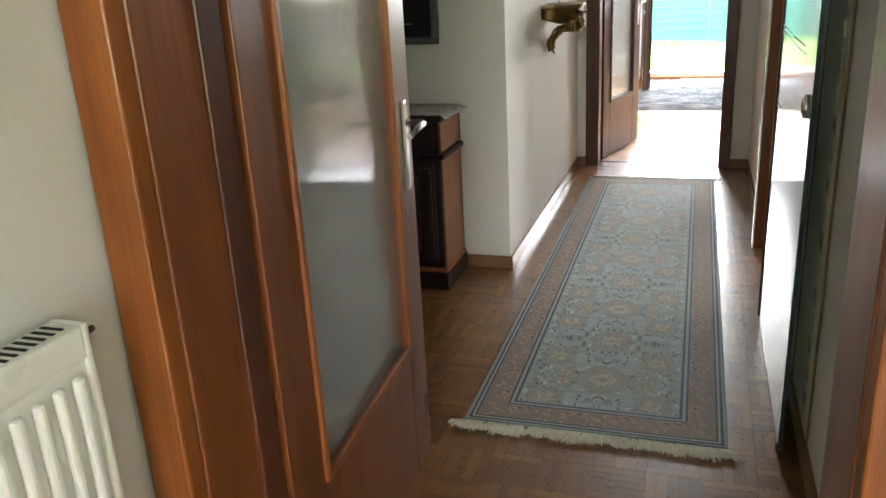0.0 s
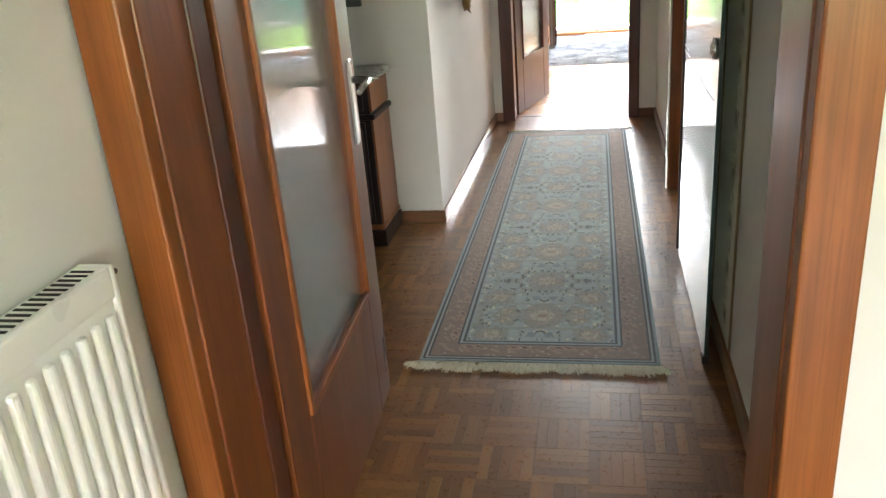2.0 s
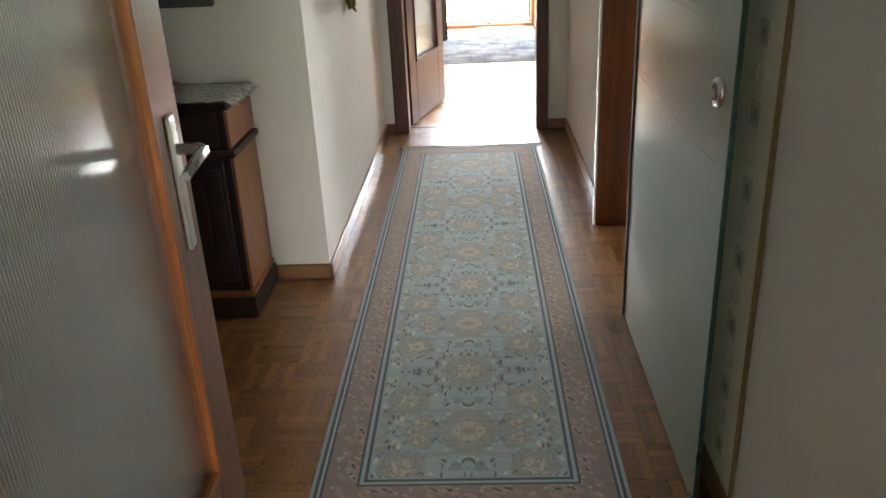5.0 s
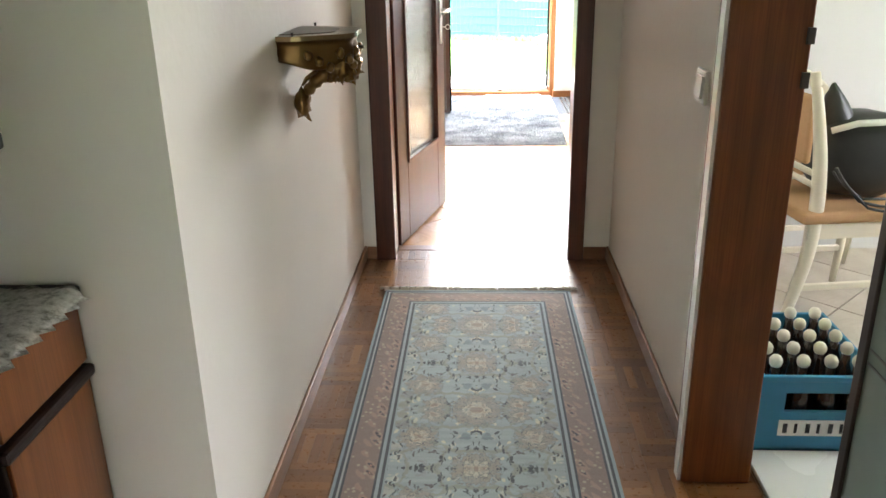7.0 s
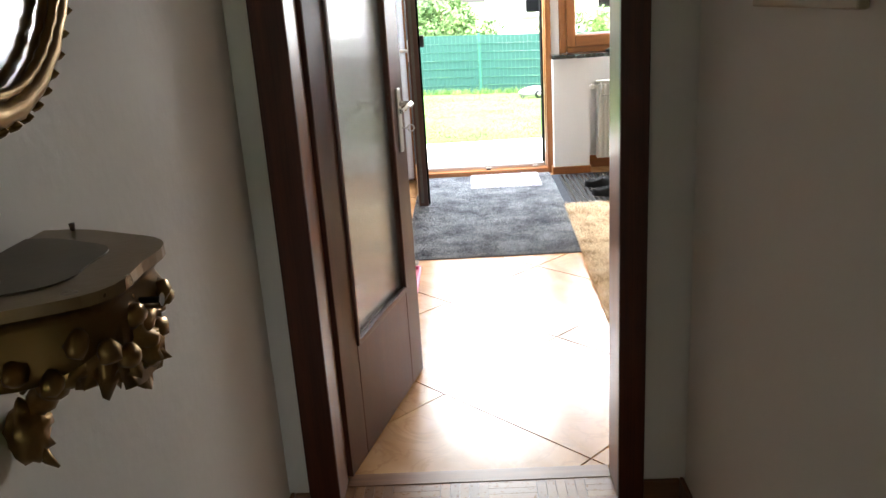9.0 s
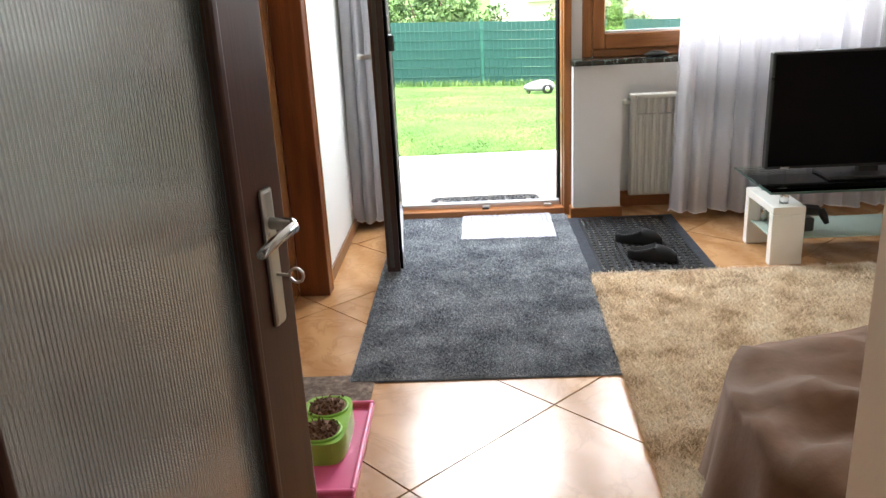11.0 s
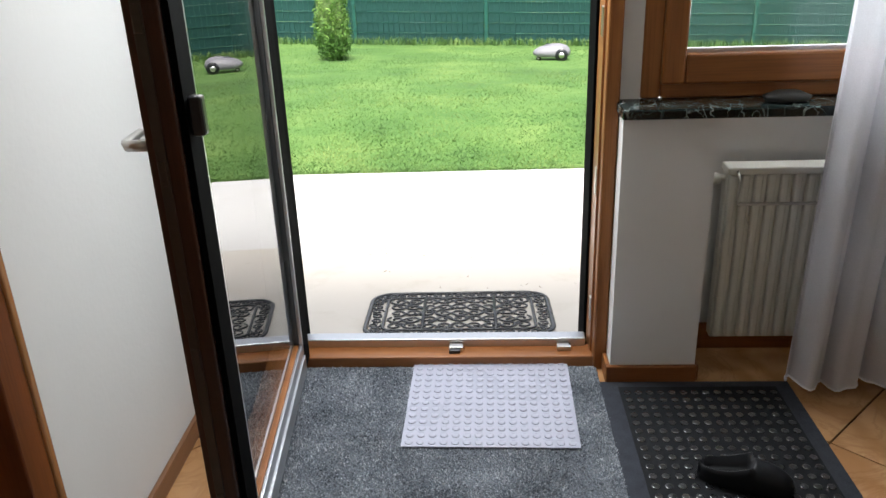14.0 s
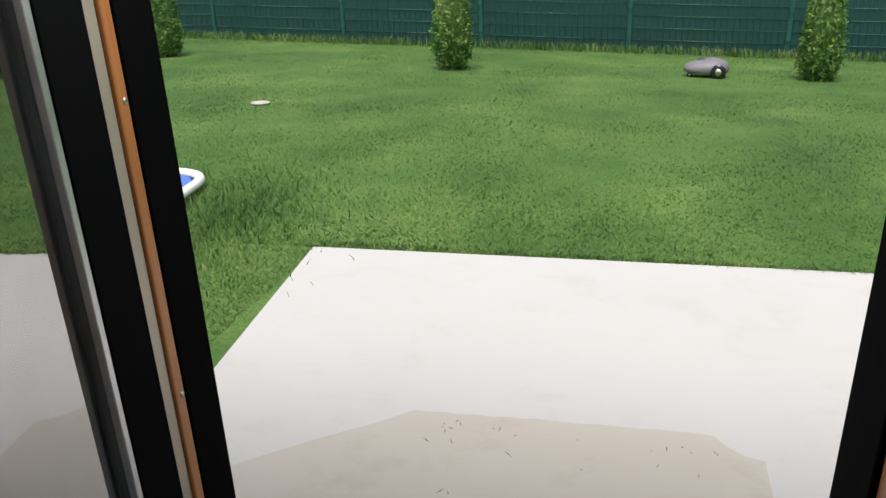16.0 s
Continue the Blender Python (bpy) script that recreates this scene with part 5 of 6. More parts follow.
# low seat covered with a brown throw
seat = thing("covered_seat", "low seat hidden under a draped brown velvet throw", "seat")
th = bmesh.new()
nu, nv = 70, 26
gr = []
for j in range(nv + 1):
    row = []
    for i in range(nu):
        a = 2 * math.pi * i / nu
        ca, sa = math.cos(a), math.sin(a)
        sup = (abs(ca) ** 3 + abs(sa) ** 3) ** (-1 / 3)
        t_ = j / nv
        if t_ < 0.5:
            r, z = t_ / 0.5, 0.39 + 0.02 * noise.noise((ca * t_ * 6, sa * t_ * 6, 2)) - 0.03 * (t_ / 0.5) ** 4
        else:
            k_ = (t_ - 0.5) / 0.5
            r, z = 1.0 + 0.06 * k_ + 0.035 * k_ * math.sin(a * 17 + 2 * math.sin(a * 5)), 0.37 - 0.35 * k_
        fold = 0.04 * noise.noise((ca * r * 4, sa * r * 4, t_ * 2)) + 0.028 * abs(noise.noise((ca * r * 9, sa * r * 9, 7)))
        row.append(th.verts.new((1.40 + 0.66 * r * ca * sup, 8.06 + 0.45 * r * sa * sup, max(0.03, z + fold))))
    gr.append(row)
for a, b in zip(gr, gr[1:]):
    for i in range(nu):
        if a is gr[0]:
            continue
        th.faces.new((a[i], a[(i + 1) % nu], b[(i + 1) % nu], b[i])).smooth = True
th.faces.new(gr[1][::-1])
part("throw", th, THROW, seat)

# pet feeding corner
tagged(part("feeding_mat", box(-0.60, -0.287, 8.45, 9.0, 0.0008, 0.006, 0.002), PETMAT), "brown ornamented mat under the pet tray", "mat")
tr = thing("pet_tray", "pink plastic tray with a raised rim", "tray")
part("floor_plate", box(-0.60, -0.265, 8.27, 8.77, 0.0065, 0.014, 0.003), PINK, tr)
for args in ((-0.60, -0.265, 8.755, 8.77, 0.012, 0.034), (-0.60, -0.265, 8.27, 8.285, 0.012, 0.034), (-0.60, -0.585, 8.285, 8.755, 0.012, 0.034), (-0.28, -0.265, 8.285, 8.755, 0.012, 0.034)):
    part("rim", box(*args, bevel=0.006), PINK, tr)
bs = thing("pet_bowl_stand", "lime green stand with two pet bowls full of dry food", "pet bowl")
part("shell", prism([(-0.40 + (0.083 if abs(math.sin(a)) < 0.97 else 0.08) * math.copysign(abs(math.cos(a)) ** 0.5, math.cos(a)), 8.565 + 0.145 * math.copysign(abs(math.sin(a)) ** 0.5, math.sin(a))) for a in np.linspace(0, 2 * math.pi, 40, endpoint=False)], 0.015, 0.088), LIME, bs)
for y in (8.635, 8.495):
    ring = [(-0.40 + 0.066 * math.cos(a), y + 0.062 * math.sin(a), 0.09) for a in np.linspace(0, 2 * math.pi, 36, endpoint=False)]
    part("bowl_rim", tube(ring, 0.006, 8, closed=True), LIME, bs)
    fd = lathe([(0.061, 0), (0.06, 0.004), (0.03, 0.008)], 24, centre=(-0.40, y, 0.0885))
    part("food", fd, KIBBLE, bs, "brown dry food")
    kb = rng.normal(0, 0.028, (160, 2)).clip(-0.052, 0.052)
    o = blades("food_pieces", np.stack([-0.40 + kb[:, 0], y + kb[:, 1], np.full(160, 0.095)], 1), 0.012, 0.005, 1.2, KIBBLE, bs, rng)

# panel radiator in the niche
rad = thing("ribbed_radiator", "cream ribbed radiator with a towel bar in the niche", "radiator")
part("panel", box(1.06, 2.05, 11.01, 11.055, 0.09, 0.70, 0.006), OLDRAD, rad)
for i in range(24):
    x = 1.065 + i * 0.041
    part("rib", box(x, x + 0.026, 10.99, 11.02, 0.10, 0.685, 0.008), OLDRAD, rad)
part("top_rail", box(1.055, 2.055, 10.985, 11.06, 0.685, 0.71, 0.006), OLDRAD, rad)
part("pipe", tube([(1.06, 11.03, 0.665), (1.03, 11.03, 0.665), (1.015, 11.05, 0.66), (1.005, 11.09, 0.655)], 0.011, 8), OLDRAD, rad)
part("thermostat", lathe([(0.018, 0), (0.02, 0.02), (0.016, 0.03)], 14), OLDRAD, rad).matrix_local = pose(1.04, 11.02, 0.665, 0, -90, 0)
part("towel_bar", tube([(1.085, 10.985, 0.70), (1.085, 10.955, 0.68), (1.085, 10.955, 0.60), (1.5, 10.955, 0.60)], 0.005, 8), NICKEL, rad)
part("hook", tube([(1.12, 10.953, 0.597), (1.12, 10.95, 0.57), (1.115, 10.948, 0.55), (1.125, 10.948, 0.535)], 0.003, 6), NICKEL, rad)

# sheer curtain with deep folds and a hem
def drape(x0, x1, y, z0, z1, folds, amp, seed):
    bm = bmesh.new()
    nx_, nz_ = int(folds * 14), 16
    g_ = []
    for i in range(nx_ + 1):
        u = i / nx_
        col = []
        for j in range(nz_ + 1):
            v_ = j / nz_
            ph = u * folds * 2 * math.pi + 1.1 * noise.noise((u * 6, seed, 0))
            d = amp * (0.6 + 0.5 * (1 - v_)) * (math.sin(ph) + 0.35 * math.sin(2.3 * ph + seed))
            col.append(bm.verts.new((x0 + (x1 - x0) * u + 0.4 * amp * math.cos(ph) - 0.05 * (1 - v_) * (1 - u), y + d, z0 + 0.008 * math.sin(ph * 0.5) + (z1 - z0) * v_)))
        g_.append(col)
    for a, b in zip(g_, g_[1:]):
        for j in range(nz_):
            bm.faces.new((a[j], b[j], b[j + 1], a[j + 1])).smooth = True
    hem = [c[0].co.copy() for c in g_]
    return bm, hem


for x0, x1, y, folds, seed, lab in ((1.29, 2.9, 10.80, 15, 1.0, "white sheer curtain hanging in soft folds before the window"), (-0.60, -0.44, 10.86, 3, 4.0, "white sheer curtain gathered beside the terrace door")):
    c = thing("sheer_curtain", lab, "curtain", "sheer curtains")
    bm, hem = drape(x0, x1, y, 0.04, 2.38, folds, 0.038, seed)
    part("cloth", bm, SHEER, c)
    part("hem", tube([p + Vector((0, 0, 0.004)) for p in hem], 0.004, 5), plain("curtain_hem", (0.80, 0.80, 0.84), 0.8), c)
structure("curtain_rail", box(-0.62, 3.3, 10.79, 10.82, 2.39, 2.44, 0.004), WHITELAC, "white ceiling curtain rail", "curtain rail")
part_sock = lathe([(0.02, 0), (0.05, 0.004), (0.055, 0.016), (0.03, 0.03), (0.008, 0.033)], 16, squash=(1.3, 0.8))
tagged(part("dark_cloth", turned(part_sock, pose(1.18, 10.92, 0.935)), BAGBLACK), "small dark bundle lying on the marble sill", "cloth")

# television table and television
tv = thing("tv_table", "white table with glass top, frosted shelf and chrome posts", "tv table")
for x0 in (1.54, 2.42):
    lg = part("bridge", box(x0, x0 + 0.155, 9.985, 10.365, 0.255, 0.295, 0.004), WHITELAC, tv)
    part("foot_block", box(x0, x0 + 0.155, 9.985, 10.035, 0.0, 0.255, 0.004), WHITELAC, lg)
    part("foot_block", box(x0, x0 + 0.155, 10.315, 10.365, 0.0, 0.255, 0.004), WHITELAC, lg)
    for y in (10.055, 10.295):
        part("chrome_post", lathe([(0.021, 0.295), (0.021, 0.372)], 20, centre=(x0 + 0.075, y, 0)), CHROME, tv)
        part("chrome_post", lathe([(0.019, 0.13), (0.019, 0.255)], 20, centre=(x0 + 0.075, y + 0.0, 0)), CHROME, tv)
p = part("glass_top", box(1.505, 2.65, 9.94, 10.46, 0.372, 0.382, 0.002), GREENGLASS, tv, "clear green-edged glass top")
p.visible_shadow = False
part("glass_top_edge", box(1.502, 1.506, 9.94, 10.46, 0.3715, 0.3825, 0.001), GLASSEDGE, tv)
part("glass_top_edge", box(1.505, 2.65, 9.937, 9.941, 0.3715, 0.3825, 0.001), GLASSEDGE, tv)
p = part("frosted_shelf", box(1.56, 2.60, 10.02, 10.34, 0.12, 0.128, 0.002), FROSTED, tv)
s = thing("television", "black flat television standing on the glass table", "television")
part("case", box(1.565, 2.60, 10.20, 10.25, 0.425, 1.0, 0.008), BLACKPLASTIC, s)
part("screen", box(1.577, 2.588, 10.194, 10.202, 0.442, 0.988, 0.002), SCREEN, s, "dark glossy screen")
part("stand", box(1.85, 2.3, 10.12, 10.32, 0.384, 0.396, 0.004), BLACKPLASTIC, s)
part("neck", box(2.03, 2.13, 10.21, 10.245, 0.39, 0.44, 0.006), BLACKPLASTIC, s)
part("badge", box(1.64, 1.68, 10.191, 10.195, 0.43, 0.437), NICKEL, s)
gp = thing("game_controller", "black game controller resting on a charging dock", "controller")
part("dock", box(1.72, 1.79, 10.09, 10.16, 0.129, 0.20, 0.01), BLACKPLASTIC, gp)
part("controller_body", turned(box(-0.07, 0.07, -0.03, 0.03, -0.02, 0.02, 0.014), pose(1.765, 10.12, 0.235, 20, 10, 15)), BLACKPLASTIC, gp)
for sx in (-1, 1):
    part("grip", turned(tube([(0, 0, 0), (0.01 * sx, -0.02, -0.03), (0.018 * sx, -0.035, -0.065)], [0.022, 0.02, 0.012], 10), pose(1.765 + 0.055 * sx, 10.115, 0.235, 0, 0, 15)), BLACKPLASTIC, gp)
cable = thing("television_cable", "thin dark cable hanging behind the glass top", "cable")
part("wire", tube([(1.72, 10.25, 0.37), (1.74, 10.26, 0.32), (1.79, 10.25, 0.30), (1.9, 10.27, 0.31), (1.98, 10.26, 0.36), (2.02, 10.24, 0.40)], 0.003, 6), BLACKPLASTIC, cable)

# ---- kitchen things ----
tagged(part("white_board", box(0.752, 1.20, 4.75, 5.74, 0.0006, 0.012, 0.003), WHITELAC), "flat white board on the kitchen tiles under the crate", "board")
cr = thing("bottle_crate", "blue plastic crate full of dark bottles with cream caps", "crate")
cx0, cx1, cy0, cy1, cz0, ch = 0.775, 1.10, 5.31, 5.71, 0.0125, 0.235
fr = bmesh.new()
box(cx0, cx1, cy0, cy0 + 0.012, cz0, cz0 + 0.125, bm=fr)
box(cx0, cx1, cy0, cy0 + 0.012, cz0 + 0.185, cz0 + ch, bm=fr)
box(cx0, cx0 + 0.07, cy0, cy0 + 0.012, cz0 + 0.125, cz0 + 0.185, bm=fr)
box(cx1 - 0.07, cx1, cy0, cy0 + 0.012, cz0 + 0.125, cz0 + 0.185, bm=fr)
part("front_wall", fr, BLUECRATE, cr)
part("back_wall", box(cx0, cx1, cy1 - 0.012, cy1, cz0, cz0 + ch, 0.003), BLUECRATE, cr)
part("side_wall", box(cx0, cx0 + 0.012, cy0 + 0.012, cy1 - 0.012, cz0, cz0 + ch, 0.003), BLUECRATE, cr)
part("side_wall", box(cx1 - 0.012, cx1, cy0 + 0.012, cy1 - 0.012, cz0, cz0 + ch, 0.003), BLUECRATE, cr)
part("bottom", box(cx0, cx1, cy0, cy1, cz0, cz0 + 0.008), BLUECRATE, cr)
part("rim", box(cx0 - 0.006, cx1 + 0.006, cy0 - 0.006, cy0 + 0.004, cz0 + ch - 0.014, cz0 + ch + 0.004, 0.003), BLUECRATE, cr)
part("label_plate", box(cx0 + 0.06, cx1 - 0.06, cy0 - 0.003, cy0, cz0 + 0.05, cz0 + 0.10, 0.001), PAPER, cr, "white label plate with dark marks")
for i in range(6):
    x = cx0 + 0.072 + i * 0.031
    part("label_mark", box(x, x + (0.008 if i % 2 else 0.012), cy0 - 0.0045, cy0 - 0.0028, cz0 + 0.06, cz0 + 0.09), PICBLACK, cr)
for i in range(4):
    for j in range(5):
        bx, by = cx0 + 0.05 + i * 0.075, cy0 + 0.05 + j * 0.075
        b = thing("bottle", "brown glass bottle with a cream swing cap standing in the crate", "bottle", "bottles in the crate")
        part("glass_body", lathe([(0.028, 0.0), (0.031, 0.006), (0.031, 0.14), (0.026, 0.165), (0.014, 0.20), (0.0125, 0.235)], 14, centre=(bx, by, cz0 + 0.009)), BOTTLE, b)
        part("cap", lathe([(0.013, 0.232), (0.017, 0.238), (0.018, 0.252), (0.012, 0.262), (0.004, 0.264)], 12, centre=(bx, by, cz0 + 0.009)), CAPS, b, "rounded cream cap")


def kitchen_chair(m):
    c = thing("kitchen_chair", "cream lacquered chair with bowed back posts and tan seat", "chair", "kitchen chairs", m=m)
    for s in (-1, 1):
        part("back_post", tube([(-0.20 + 0.06 * math.sin(math.pi * z / 0.95) - 0.07 * max(0, 0.3 - z), s * (0.19 - 0.03 * (z / 0.95) ** 3), z) for z in np.linspace(0.0, 0.95, 16)], [0.014 + 0.012 * math.sin(math.pi * z) for z in np.linspace(0.05, 0.95, 16)], 8), CHAIRWHITE, c)
        part("front_leg", tube([(0.22, s * 0.19, 0.43), (0.215, s * 0.19, 0.2), (0.20, s * 0.185, 0.0)], [0.022, 0.018, 0.013], 8), CHAIRWHITE, c)
        part("side_rail", box(-0.17, 0.22, s * 0.19 - 0.012, s * 0.19 + 0.012, 0.37, 0.43, 0.004), CHAIRWHITE, c)
        part("stretcher", box(-0.18, 0.21, s * 0.185 - 0.009, s * 0.185 + 0.009, 0.17, 0.195, 0.004), CHAIRWHITE, c)
    part("seat", box(-0.20, 0.25, -0.22, 0.22, 0.43, 0.475, 0.016, seg=3), SEATTAN, c, "tan upholstered seat")
    part("front_rail", box(0.205, 0.23, -0.19, 0.19, 0.37, 0.43, 0.004), CHAIRWHITE, c)
    part("top_rail", tube([(-0.175, y, 0.93 - 1.2 * y * y) for y in np.linspace(-0.175, 0.175, 9)], 0.02, 8), CHAIRWHITE, c)
    part("back_pad", box(-0.165, -0.14, -0.11, 0.11, 0.62, 0.86, 0.012, seg=3), SEATTAN, c)
    for z in (0.56, 0.60):
        part("back_slat", tube([(-0.15 + 0.0 * y, y, z) for y in np.linspace(-0.18, 0.18, 5)], 0.011, 6), CHAIRWHITE, c)
    return c


kitchen_chair(pose(1.29, 6.24, 0, 0, 0, 8))
kitchen_chair(pose(1.40, 6.86, 0, 0, 0, 10))
bag = thing("black_bag", "black leather bag with pale trim on the kitchen chair", "bag", m=pose(-0.17, 0, 0))
bb = bmesh.new()
bmesh.ops.create_icosphere(bb, subdivisions=3, radius=1)
for v in bb.verts:
    q = v.co.copy()
    q.x, q.y, q.z = (math.copysign(abs(c_) ** 0.6, c_) for c_ in q)
    v.co = Vector((1.55 + 0.17 * q.x, 6.26 + 0.13 * q.y, 0.63 + 0.155 * q.z)) * 1.0
    v.co += Vector((0, 0, 0.015)) * noise.noise(v.co * 14)
for f in bb.faces:
    f.smooth = True
part("bag_body", bb, BAGBLACK, bag)
part("pale_trim", tube([(1.40, 6.14, 0.735), (1.48, 6.12, 0.765), (1.60, 6.12, 0.77), (1.70, 6.15, 0.745)], 0.012, 8), WHITELAC, bag)
part("folded_flap", tube([(1.475, 6.25, 0.62), (1.465, 6.245, 0.70), (1.452, 6.24, 0.76), (1.438, 6.235, 0.81), (1.43, 6.232, 0.85), (1.424, 6.23, 0.887)], [0.078, 0.074, 0.062, 0.046, 0.027, 0.006], 14), BAGBLACK, bag, "flap standing up in a fold")
for k, (sag, reach) in enumerate(((0.0, 0.24), (0.018, 0.20), (0.03, 0.27))):
    part("strap", tube([(1.41 + reach * u, 6.10 - 0.05 * math.sin(math.pi * u) - 0.012 * k, 0.60 - (0.105 + 0.2 * sag) * min(1.0, 2.6 * u) ** 0.7 + 0.02 * math.sin(3 * u + k)) for u in np.linspace(0, 1, 14)], 0.005, 6), BAGBLACK, bag)

# ---- garden ----
def ground_z(x, y):
    """Height of the lawn: level near the house, falling away towards the fence."""
    if y < 0:
        return -0.15
    if y < 16.0:
        far = ground_z(x, 16.0)
        return -0.06 - 0.215 * max(0.0, y - 11.3) / 2.65 if y < 13.95 else -0.275 + (far + 0.275) * (y - 13.95) / 2.05
    d = max(0.0, y - 13.2)
    f = min(d, 11.5)
    return -0.06 - 0.0745 * f - 0.0032 * f * max(-8, min(8, x)) * min(1.0, d / 3.0)


gb = bmesh.new()
xs = [-400, -120, -40, -20] + [-14 + 0.7 * i for i in range(41)] + [20, 40, 120, 400]
ys = [-400, -120, -30, -8, -3, 2, 8, 11.2] + [12 + 0.5 * i for i in range(27)] + [30, 45, 120, 400]
gv = [[gb.verts.new((x, y, (ground_z(x, y) + (0.012 * noise.noise((x, y, 0)) if 13.6 < y < 23 else 0)) if not (-2.6 < x < 3.7 and -2.7 < y < 11.5) else -0.3)) for y in ys] for x in xs]
for i in range(len(xs) - 1):
    for j in range(len(ys) - 1):
        gb.faces.new((gv[i][j], gv[i + 1][j], gv[i + 1][j + 1], gv[i][j + 1])).smooth = True
structure("ground", gb, LAWN, "mown garden lawn that falls away from the terrace", "lawn")
n = 230000
yy = 13.99 + 9.35 * rng.random(n) ** 1.5
xx = rng.uniform(-1, 1, n) * (2.2 + 0.62 * (yy - 10.0)) + 0.1
sel = rng.random(n) < 0.22
yy[sel] = rng.uniform(11.3, 13.95, sel.sum())
xx[sel] = rng.uniform(-4.2, -1.40, sel.sum())
base = np.stack([xx, yy, [ground_z(a, b) - 0.004 for a, b in zip(xx, yy)]], 1)
o = blades("lawn_grass", base, 0.020, 0.0035, 1.0, GRASS, None, rng)
tagged(o, "short mown green grass of the lawn", "grass", kind="stuff")
m_ = 4200
bx, by = rng.normal(-2.35, 0.4, m_), 13.5 + rng.normal(0.7, 0.45, m_)
base = np.stack([bx, by, [ground_z(a, b) for a, b in zip(bx, by)]], 1)
tagged(blades("tall_grass", base, 0.06, 0.004, 0.7, GRASS, None, rng), "longer uncut grass beside the paddling pool", "grass", kind="stuff")
base = np.stack([rng.uniform(-10, 9, 4200), rng.normal(23.35, 0.08, 4200), np.zeros(4200)], 1)
base[:, 2] = [ground_z(a, b) for a, b in zip(base[:, 0], base[:, 1])]
tagged(blades("fence_foot_grass", base, 0.14, 0.008, 0.6, GRASS, None, rng), "longer grass along the foot of the fence", "grass", kind="stuff")
base = np.stack([rng.uniform(-1.4, 3.5, 2500), rng.normal(14.04, 0.02, 2500), np.full(2500, -0.275)], 1)
tagged(blades("slab_edge_grass", base, 0.03, 0.003, 0.8, GRASS, None, rng), "grass growing along the terrace edge", "grass", kind="stuff")

tb = prism([(-1.11, 11.24), (4.2, 11.24), (4.2, 14.08), (-1.41, 13.96)], -0.16, -0.03)
for v in tb.verts:
    v.co.z -= 0.0836 * (v.co.y - 11.24)
structure("terrace", tb, SLAB, "pale bare concrete terrace slab", "terrace")
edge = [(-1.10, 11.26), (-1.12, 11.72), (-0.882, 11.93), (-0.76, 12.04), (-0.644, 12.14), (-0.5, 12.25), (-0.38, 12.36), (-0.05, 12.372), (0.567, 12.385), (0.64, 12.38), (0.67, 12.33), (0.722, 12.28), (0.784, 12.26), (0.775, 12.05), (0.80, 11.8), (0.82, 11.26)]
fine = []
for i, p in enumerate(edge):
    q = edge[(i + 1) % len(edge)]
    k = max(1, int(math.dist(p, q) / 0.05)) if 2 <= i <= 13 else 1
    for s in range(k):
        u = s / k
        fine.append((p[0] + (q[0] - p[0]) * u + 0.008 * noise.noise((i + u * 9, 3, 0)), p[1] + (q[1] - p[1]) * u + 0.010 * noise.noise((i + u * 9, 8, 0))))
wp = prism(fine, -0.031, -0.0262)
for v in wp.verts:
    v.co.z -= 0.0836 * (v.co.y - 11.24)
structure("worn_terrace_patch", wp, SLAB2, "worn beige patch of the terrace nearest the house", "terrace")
scuff = plain("scuff", (0.20, 0.17, 0.13), 0.9)
for i in range(34):
    px_, py_ = rng.uniform(-0.3, 0.7), rng.uniform(11.7, 12.3) if i > 11 else 12.3 + rng.uniform(-0.05, 0.03)
    ln = rng.uniform(0.003, 0.018)
    mk = part("scuff_mark", turned(prism([(-ln, -0.001), (ln * 0.3, -0.002), (ln, 0.001), (0, 0.002)], 0, 0.0012), pose(px_, py_, -0.0262 - 0.0836 * (py_ - 11.24), 0, 0, rng.uniform(40, 150))), scuff)
    tagged(mk, "thin dark scuff on the terrace concrete", "mark", "scuffs on the terrace", "structure")

# openwork rubber doormat outside
dm = thing("outdoor_doormat", "black openwork rubber doormat with scroll pattern on the terrace", "doormat", m=pose(0.178, 11.437, -0.043, -4.6, 0, 0.8) @ Matrix.Diagonal((1.24, 1.08, 1, 1)))
W2, D2, R2 = 0.30, 0.205, 0.075


def rounded(w, d, r, n_=8):
    out = []
    for cx_, cy_, a0 in ((w - r, d - r, 0), (-w + r, d - r, 90), (-w + r, -d + r, 180), (w - r, -d + r, 270)):
        out += [(cx_ + r * math.cos(radians(a0 + 90 * k / n_)), cy_ + r * math.sin(radians(a0 + 90 * k / n_)), 0.006) for k in range(n_ + 1)]
    return out


part("border", tube(rounded(W2, D2, R2), 0.008, 6, closed=True, flat=0.7), RUBBER, dm)
part("border", tube(rounded(W2 - 0.055, D2 - 0.05, 0.03), 0.0055, 6, closed=True, flat=0.7), RUBBER, dm)


def spiral(cx_, cy_, r0, a0, turns, hand):
    return [(cx_ + r0 * (1 - 0.8 * k / 14) * math.cos(a0 + hand * turns * 2 * math.pi * k / 14), cy_ + r0 * (1 - 0.8 * k / 14) * math.sin(a0 + hand * turns * 2 * math.pi * k / 14), 0.006) for k in range(15)]


